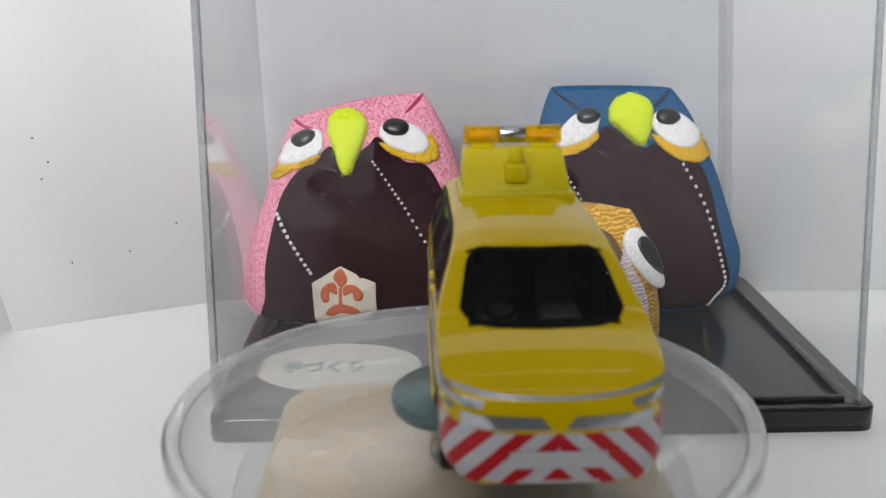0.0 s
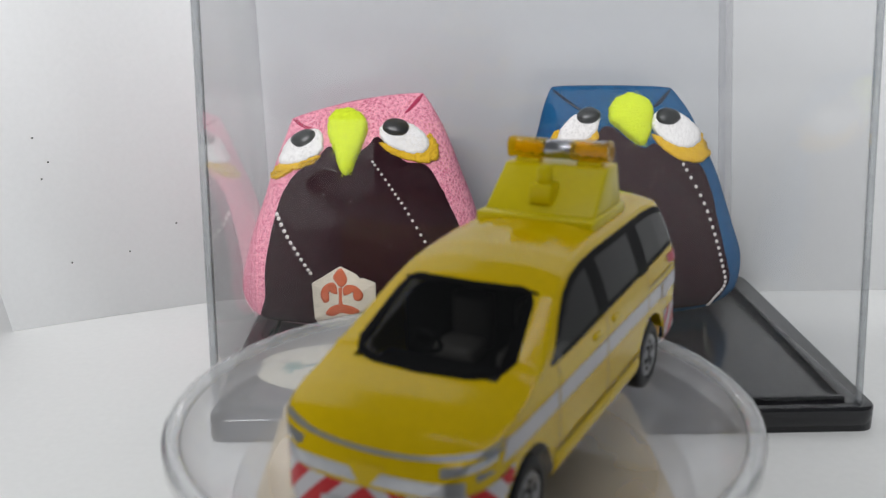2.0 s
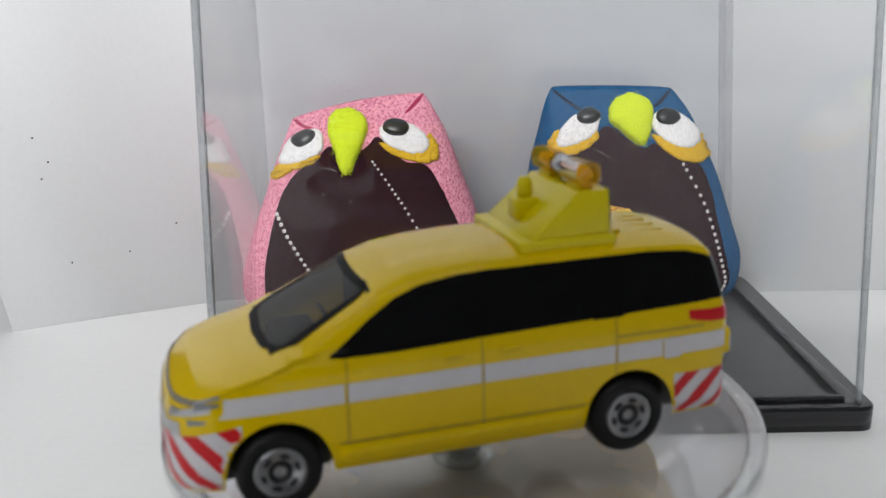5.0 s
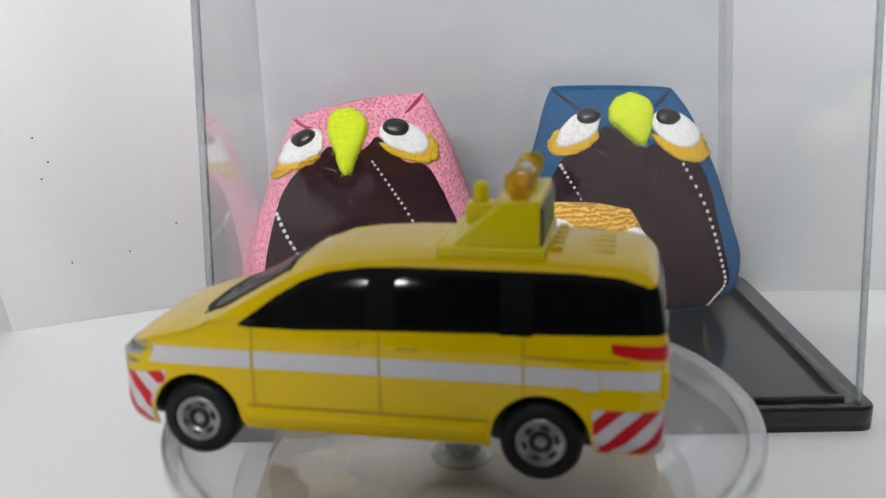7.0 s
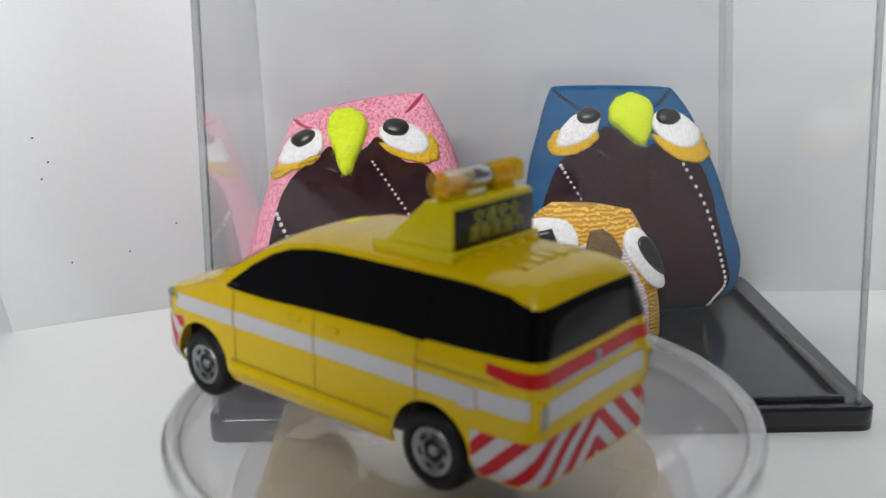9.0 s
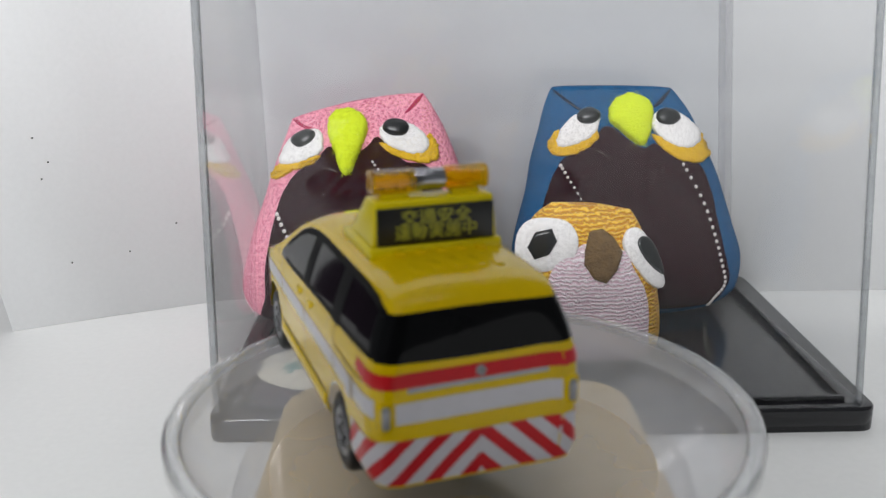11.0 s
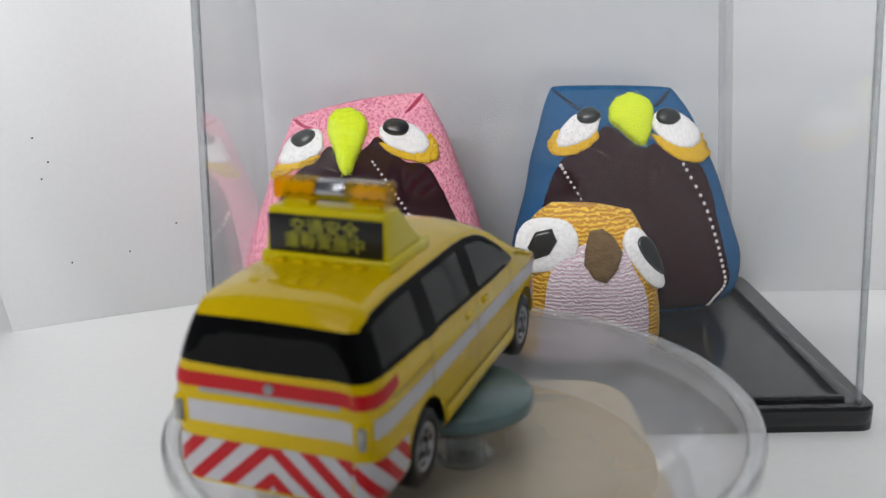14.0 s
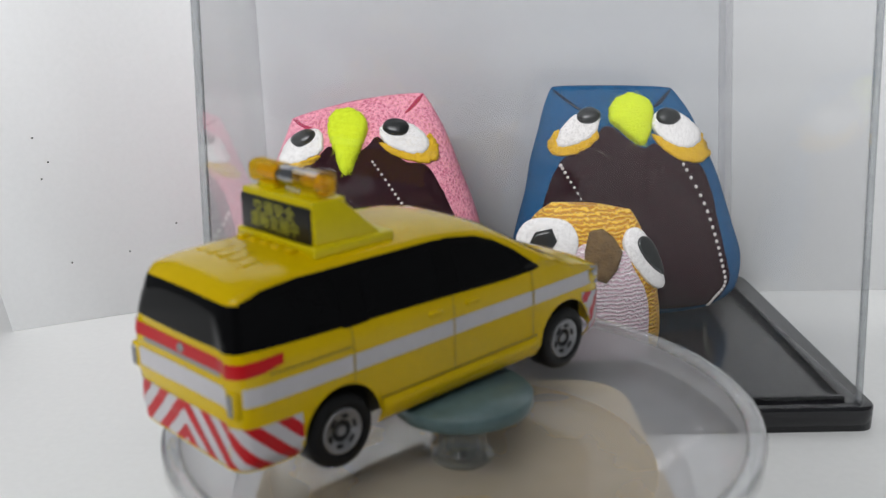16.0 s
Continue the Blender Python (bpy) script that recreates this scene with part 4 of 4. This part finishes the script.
        put("fog_lamp", strip(lambda q, z, s=s: round_end("front", s * q, z, 0.12), lambda u: (12.2 + 2.2 * u, 6.9 + 0.3 * u), lambda u: (12.2 + 2.2 * u, 7.7 - 0.2 * u), 10, 2), GREY_LAMP)
        put("headlamp_lens", strip(lambda q, z, s=s: round_end("front", s * q, z, 0.16), lambda u: (13.2 + 2.8 * u, 8.7 + 0.5 * u), lambda u: (13.2 + 2.8 * u, 9.8 - 0.3 * u), 10, 3), GREY_LAMP)

    # windscreen
    base = [(0.0, 23.0), (6, 22.6), (10.0, 21.3)]
    head = [(0.0, 10.2), (5, 10.0), (9.2, 9.0)]
    rows_w = []
    for j in range(13):
        v = j / 12
        r = []
        for i in range(-14, 15):
            u = i / 14
            yb, yt = u * 10.1, u * 8.9
            y = yb + (yt - yb) * v
            xb, xt = lerp_list(base, abs(yb)), lerp_list(head, abs(yt))
            vv = 0.5 + (v - 0.5) * max(0.6, (1 - abs(u) ** 10) ** 0.28)
            r.append(above(xb + (xt - xb) * vv, y, 0.07))
        rows_w.append(r)
    put("windscreen", grid_mesh(rows_w), SMOKE, "dark smoked windscreen").visible_shadow = False
    border = [[p if p is None or abs(i - 14) > 11 or j < 2 or j > 10 else None for i, p in enumerate(r)] for j, r in enumerate(rows_w)]
    put("windscreen_trim", grid_mesh([[None if p is None else p + Vector((0.03, 0, 0.05)) for p in r] for r in border]), WINDOW_TRIM, "black windscreen border")
    # cabin behind the windscreen
    for name, size in (("cabin_floor", (-8, 21, -9.4, 9.4, 6.2, 6.6)), ("cabin_back", (-8.6, -8.1, -9.0, 9.0, 6.2, 19.0)), ("cabin_roof", (-8, 6.4, -8.4, 8.4, 18.8, 19.1)),
                       ("cabin_side", (-8, 9.6, 9.0, 9.3, 6.7, 16.6)), ("cabin_side", (-8, 9.6, -9.3, -9.0, 6.7, 16.6))):
        put(name, box(*size), CHASSIS)
    put("dashboard", box(14.2, 20.4, -9.2, 9.2, 7.0, 11.6, 1.1), CHASSIS, "black dashboard")
    for y in (4.5, -4.5):
        put("seat_back", box(-1.2, 1.6, y - 2.9, y + 2.9, 6.7, 14.6, 1.0), SEAT, "grey front seat")
        put("headrest", box(-1.0, 1.0, y - 1.5, y + 1.5, 14.8, 17.2, 0.7), SEAT)
        put("seat", box(1.7, 7.2, y - 2.9, y + 2.9, 6.7, 9.4, 0.9), SEAT)
    wheel = lathe([(1.9 + 0.28 * math.cos(a), 0.28 * math.sin(a)) for a in [2 * math.pi * k / 8 for k in range(8)]], 28, True)
    bmesh.ops.rotate(wheel, verts=wheel.verts[:], cent=(0, 0, 0), matrix=Matrix.Rotation(radians(-62), 3, "Y"))
    bmesh.ops.translate(wheel, verts=wheel.verts[:], vec=(12.9, -4.5, 12.2))
    put("steering_wheel", wheel, CHASSIS)
    # rear glass, wrapped round the tail
    put("rear_window", strip(lambda q, z: round_end("rear", q, z, 0.09), lambda u: (-13.6 + 27.2 * u, 14.0 - 0.35 * math.sin(math.pi * u)), lambda u: (-12.6 + 25.2 * u, 19.0 + 0.4 * math.sin(math.pi * u)), 50, 10), BLACK_GLASS, "black tinted rear window")

    # bumpers with chevrons
    for end, smax, z0, z1, rise in (("front", 18.2, -1.5, 4.9, 1.7), ("rear", 20.0, -0.6, 4.9, 0.0)):
        put("bumper", strip(lambda q, z: round_end(end, q, z, 0.05), lambda u: (-smax + 2 * smax * u, z0), lambda u: (-smax + 2 * smax * u, z1 + rise * (2 * u - 1) ** 2), 120, 12), WHITE_PAINT, "white bumper with red chevrons")
        P, wdt = 4.3, 2.1
        for s in (1, -1):
            k = -1
            while True:
                k += 1
                c = 0.6 + k * P
                if c - z1 > smax:
                    break
                rows_c = []
                for j in range(15):
                    v = j / 14
                    lo, hi = c - (z1 - z0) * v * 1.05, c + wdt - (z1 - z0) * v * 1.05
                    lo, hi = min(max(lo, 0.0), smax), min(max(hi, 0.0), smax)
                    if hi - lo < 0.02:
                        rows_c.append([None] * 7)
                        continue
                    spots = [lo + (hi - lo) * i / 6 for i in range(7)]
                    rows_c.append([round_end(end, s * q, z0 + (z1 + rise * (q / smax) ** 2 - z0) * v, 0.10) for q in spots])
                if sum(any(p is not None for p in r) for r in rows_c) > 1:
                    put("chevron", grid_mesh(rows_c), RED_PAINT)
    # nose: grille, bright strip, badge, plate
    put("grille", strip(lambda q, z: round_end("front", q, z, 0.09), lambda u: (-11 + 22 * u, 5.4), lambda u: (-11 + 22 * u, 7.1 - 0.4 * math.cos(math.pi * (u - 0.5)) ), 60, 4), SILVER, "silver grille")
    put("bonnet_trim", strip(lambda q, z: round_end("front", q, z, 0.09), lambda u: (-16 + 32 * u, 8.35 + 1.7 * (2 * u - 1) ** 2), lambda u: (-16 + 32 * u, 8.75 + 1.75 * (2 * u - 1) ** 2), 60, 2), GREY_TRIM)
    put("nose_badge", strip(lambda q, z: round_end("front", q, z, 0.14), lambda u: (-0.4 + 0.8 * u, 5.0), lambda u: (-2.4 + 4.8 * u, 7.4), 10, 4), YELLOW)
    put("plate_front", strip(lambda q, z: round_end("front", q, z, 0.25), lambda u: (-5.2 + 10.4 * u, 0.9), lambda u: (-5.2 + 10.4 * u, 2.9), 20, 3), WHITE_PAINT, "white blank plate")
    # tail: lamp band, bright bar, white panel, reflectors
    put("tail_lamp", strip(lambda q, z: round_end("rear", q, z, 0.12), lambda u: (-17.8 + 35.6 * u, 11.0 + 0.9 * (2 * abs(u - .5)) ** 5), lambda u: (-17.8 + 35.6 * u, 12.7 + 0.35 * (2 * abs(u - .5)) ** 3), 70, 4), RED_PAINT, "red tail-lamp band")
    put("tail_trim", strip(lambda q, z: round_end("rear", q, z, 0.16), lambda u: (-8.6 + 17.2 * u, 10.45), lambda u: (-8.6 + 17.2 * u, 11.0), 30, 2), GREY_TRIM)
    badge = lathe([(0, 0.1), (0.32, 0.14), (0.4, 0.3), (0.56, 0.3), (0.62, 0.0)], 24)
    bmesh.ops.rotate(badge, verts=badge.verts[:], cent=(0, 0, 0), matrix=Matrix.Rotation(radians(-90), 3, "Y"))
    bmesh.ops.translate(badge, verts=badge.verts[:], vec=round_end("rear", 0.0, 11.85, 0.1))
    put("tail_badge", badge, GREY_TRIM)
    put("tail_panel", strip(lambda q, z: round_end("rear", q, z, 0.08), lambda u: (-10 + 20 * u, 6.9), lambda u: (-10 + 20 * u, 9.4), 40, 3), WHITE_PAINT, "white tail panel")
    for s in (1, -1):
        put("tail_stripe", strip(lambda q, z: round_end("rear", s * q, z, 0.08), lambda u: (12.4 + 4.5 * u, 7.6), lambda u: (12.4 + 4.5 * u, 9.9), 12, 3), WHITE_PAINT)
        p = round_end("rear", s * 11.2, 7.9, 0.0)
        put("reflector_frame", box(p.x - 0.45, p.x + 0.9, p.y - 0.85, p.y + 0.85, 6.2, 9.7, 0.4), YELLOW)
        put("reflector", box(p.x - 0.75, p.x + 0.4, p.y - 0.5, p.y + 0.5, 6.6, 9.3, 0.3), WHEEL_GREY, "silver reflector")

    # underside
    put("chassis", box(-35.0, 30.2, -9.6, 9.6, -1.4, 6.0, 1.0), CHASSIS, "black underside")
    # wheels
    for x in (22.0, -22.0):
        for s in (1, -1):
            hub = new("wheel")
            hub.parent = car
            hub.matrix_basis = pose(x * MM, s * 12.9 * MM, 0, -90 * s, 0, 0)
            tyre = [(3.0, -4.2), (4.7, -4.2), (5.05, -3.8), (5.05, -0.9), (4.85, -0.35), (4.4, -0.05), (3.5, 0.02), (3.15, -0.15), (3.0, -0.5)]
            part("tyre", lathe(tyre, 48, True), RUBBER, hub, "black plastic tyre")
            part("hub_cap", lathe([(0, -0.45), (0.5, -0.42), (0.62, -0.3), (0.72, -0.45), (0.75, -0.8)], 24), WHEEL_GREY, hub)
            part("hub_ring", lathe([(0.76, -0.75), (1.2, -0.75), (1.28, -0.35), (1.42, -0.3), (1.5, -0.45)], 32), CHASSIS, hub)
            part("rim", lathe([(1.4, -0.45), (1.55, -0.25), (2.45, -0.18), (2.75, 0.02), (3.0, -0.02), (3.12, -0.4), (3.0, -1.2)], 48), WHEEL_GREY, hub, "silver rim")
            for k in range(6):
                b = bmesh.new()
                bmesh.ops.create_icosphere(b, subdivisions=2, radius=1.0)
                bmesh.ops.scale(b, vec=(0.34, 0.66, 0.16), verts=b.verts[:])
                bmesh.ops.translate(b, verts=b.verts[:], vec=(2.0, 0, -0.2))
                bmesh.ops.rotate(b, verts=b.verts[:], cent=(0, 0, 0), matrix=Matrix.Rotation(2 * math.pi * (k + 0.25) / 6, 3, "Z"))
                part("rim_slot", b, CHASSIS, hub)
            well = lathe([(0, 0), (6.3, 0), (6.3, -0.6), (0, -0.6)], 40)
            bmesh.ops.rotate(well, verts=well.verts[:], cent=(0, 0, 0), matrix=Matrix.Rotation(radians(-90), 3, "X"))
            bmesh.ops.translate(well, verts=well.verts[:], vec=(x, s * 9.9, 0.2))
            bmesh.ops.bisect_plane(well, geom=well.verts[:] + well.edges[:] + well.faces[:], plane_co=(0, 0, -1.2), plane_no=(0, 0, -1), clear_outer=True)
            put("wheel_well", well, CHASSIS, "black wheel well")

    # roof sign
    def prism(profile, yb, yt, z_lo, z_hi, bevel=0.3):
        b = bmesh.new()
        a = []
        for s in (1, -1):
            a.append([b.verts.new((x, s * (yb + (yt - yb) * (z - z_lo) / (z_hi - z_lo)), z)) for x, z in profile])
        b.faces.new(a[0])
        b.faces.new(a[1][::-1])
        for i in range(len(profile)):
            j = (i + 1) % len(profile)
            b.faces.new((a[0][i], a[0][j], a[1][j], a[1][i]))
        bmesh.ops.recalc_face_normals(b, faces=b.faces[:])
        bmesh.ops.bevel(b, geom=b.edges[:], offset=bevel, segments=2, profile=0.5, affect="EDGES")
        return b

    put("sign_plinth", box(-21.9, -8.9, -8.6, 8.6, 21.3, 22.9, 0.35), YELLOW_PLASTIC, "yellow plastic plinth")
    put("sign_box", prism([(-10.6, 22.8), (-21.3, 22.8), (-21.3, 28.4), (-16.9, 28.4)], 8.1, 7.6, 22.8, 28.4), YELLOW_PLASTIC, "yellow plastic sign box")
    put("knob_block", box(-14.6, -11.2, -1.6, 1.6, 24.0, 26.7, 0.3), YELLOW_PLASTIC)
    kn = lathe([(0, 25.5), (1.05, 25.5), (1.0, 28.6), (0.7, 29.2), (0, 29.3)], 24)
    bmesh.ops.translate(kn, verts=kn.verts[:], vec=(-13.0, 0, 0))
    put("knob", kn, YELLOW_PLASTIC)
    put("sign_board", box(-21.62, -21.2, -7.5, 7.5, 23.0, 27.6, 0.1), BOARD, "black sign board with yellow lettering")
    for text, z, wide in (("交通安全", 26.2, 1.12), ("運動実施中", 24.35, 1.05)):
        w = words(text, 2.05, LETTER, car, "lettering", wide, 0.02)
        w.matrix_basis = Matrix.Translation((-21.68 * MM, 0.0, z * MM)) @ Matrix(((0, 0, -1, 0), (-1, 0, 0, 0), (0, 1, 0, 0), (0, 0, 0, 1)))
    # rotating light bar
    for s in (1, -1):
        tb = lathe([(0, 2.0), (1.35, 2.0), (1.5, 2.15), (1.5, 6.9), (1.62, 7.0), (1.62, 7.35), (1.45, 7.5), (1.1, 7.5), (1.0, 7.3), (0, 7.3)], 40)
        for v in tb.verts:  # nearly square in section, with round corners
            a, r = math.atan2(v.co.y, v.co.x), math.hypot(v.co.x, v.co.y)
            q = (abs(math.cos(a)) ** 3.2 + abs(math.sin(a)) ** 3.2) ** (-1 / 3.2)
            v.co.x, v.co.y = r * q * math.cos(a), 0.92 * r * q * math.sin(a)
        bmesh.ops.rotate(tb, verts=tb.verts[:], cent=(0, 0, 0), matrix=Matrix.Rotation(radians(-90 * s), 3, "X"))
        bmesh.ops.translate(tb, verts=tb.verts[:], vec=(-18.6, 0, 30.35))
        put("amber_lamp", tb, AMBER, "translucent amber warning lamp")
        inner = lathe([(0, 2.3), (0.35, 2.3), (0.95, 3.6), (0.6, 4.0), (0.95, 5.4), (0.6, 5.8), (0.8, 6.7), (0, 6.7)], 20)
        bmesh.ops.rotate(inner, verts=inner.verts[:], cent=(0, 0, 0), matrix=Matrix.Rotation(radians(-90 * s), 3, "X"))
        bmesh.ops.translate(inner, verts=inner.verts[:], vec=(-18.6, 0, 30.3))
        put("lamp_reflector", inner, AMBER_CORE)
        put("lamp_foot", box(-19.6, -17.6, s * 4.6 - 1.8, s * 4.6 + 1.8, 28.2, 29.0, 0.2), YELLOW_PLASTIC)
    mid = lathe([(0, -2.0), (1.25, -2.0), (1.35, -1.85), (1.35, 1.85), (1.25, 2.0), (0, 2.0)], 32)
    bmesh.ops.rotate(mid, verts=mid.verts[:], cent=(0, 0, 0), matrix=Matrix.Rotation(radians(90), 3, "X"))
    bmesh.ops.translate(mid, verts=mid.verts[:], vec=(-18.6, 0, 30.3))
    put("lamp_middle", mid, CHROME, "silver middle of the light bar")
    for y in (-4.8, -2.4, 0.0, 2.4, 4.8):
        put("roof_rib", box(-30.0, -24.6, y - 0.65, y + 0.65, 21.6, 22.25 - 0.009 * y * y, 0.1), YELLOW)
    for y in (-5.2, -2.6, 0.0, 2.6, 5.2):
        put("roof_stud", box(-23.8, -22.4, y - 0.7, y + 0.7, 21.9, 22.65, 0.25), YELLOW)
    return car


CAR = toy_car()


# ---- what moves ----
CAR_ROWS = [
    (0.0, 13.3, 3.4, 50.7, -0.3, -1.6, -89.1),
    (0.5, 13.7, 1.9, 50.6, -0.2, -1.6, -96.5),
    (1.0, 14.1, 0.8, 50.5, 0.6, -1.4, -104.0),
    (1.2, 13.6, -0.6, 50.3, 0.9, -1.3, -106.4),
    (1.4, 12.7, -5.2, 50.4, 1.6, -1.3, -110.2),
    (1.5, 12.0, -5.8, 50.3, 1.5, -0.9, -112.1),
    (2.0, 10.0, -8.0, 50.2, 0.7, 0.7, -119.4),
    (2.5, 8.3, -8.8, 50.3, 0.7, 0.6, -128.1),
    (3.0, 6.9, -8.8, 50.2, 0.8, 0.5, -135.6),
    (3.5, 5.7, -8.5, 50.0, 1.1, 0.5, -141.6),
    (4.0, 4.1, -8.6, 50.0, 1.5, 0.1, -148.4),
    (4.2, 3.3, -8.8, 50.2, 1.4, -0.0, -151.4),
    (6.3, -3.9, -6.4, 50.2, 0.9, 1.5, -183.5),
    (6.5, -4.5, -5.6, 50.0, 1.0, 1.3, -186.2),
    (7.0, -5.7, -4.6, 50.1, 1.1, 0.9, -192.7),
    (7.5, -6.4, -3.6, 50.1, 1.4, 0.8, -200.0),
    (8.0, -7.1, -2.7, 50.2, 1.6, 1.0, -207.6),
    (8.5, -7.8, -1.2, 50.3, 1.5, 0.9, -214.6),
    (9.0, -8.0, -0.2, 50.5, 1.3, 1.1, -221.7),
    (9.2, -8.2, 0.7, 50.5, 1.0, 1.0, -224.6),
    (11.3, -5.2, 8.2, 49.9, 0.4, 0.7, -255.9),
    (11.5, -4.6, 7.3, 49.9, 0.6, 1.0, -258.9),
    (11.7, -4.1, 3.6, 49.0, 1.2, 2.8, -261.6),
    (12.0, -3.3, -1.4, 49.6, 1.2, 2.0, -265.7),
    (12.5, -4.6, -0.9, 49.3, 1.5, 2.0, -271.2),
    (13.0, -4.4, 0.8, 49.4, 1.2, 1.4, -278.3),
    (13.5, -4.7, 2.6, 49.5, 0.9, 0.8, -284.6),
    (14.0, -4.9, 5.0, 49.6, 0.4, 0.1, -290.9),
    (14.5, -4.9, 6.0, 49.7, 0.2, -0.0, -297.2),
    (15.0, -4.6, 6.7, 49.6, 0.1, 0.1, -303.8),
    (15.5, -4.1, 7.3, 49.7, -0.3, 0.2, -310.5),
    (16.0, -3.9, 8.4, 49.7, -0.2, 0.0, -316.7),
]


def motions():
    walk(CAR, [(t, pose(x * MM, y * MM, z * MM, rx, ry, rz)) for t, x, y, z, rx, ry, rz in CAR_ROWS])
    walk(STAND, [(r[0], pose(AX * MM, AY * MM, 0, 0, 0, r[6])) for r in CAR_ROWS])


motions()
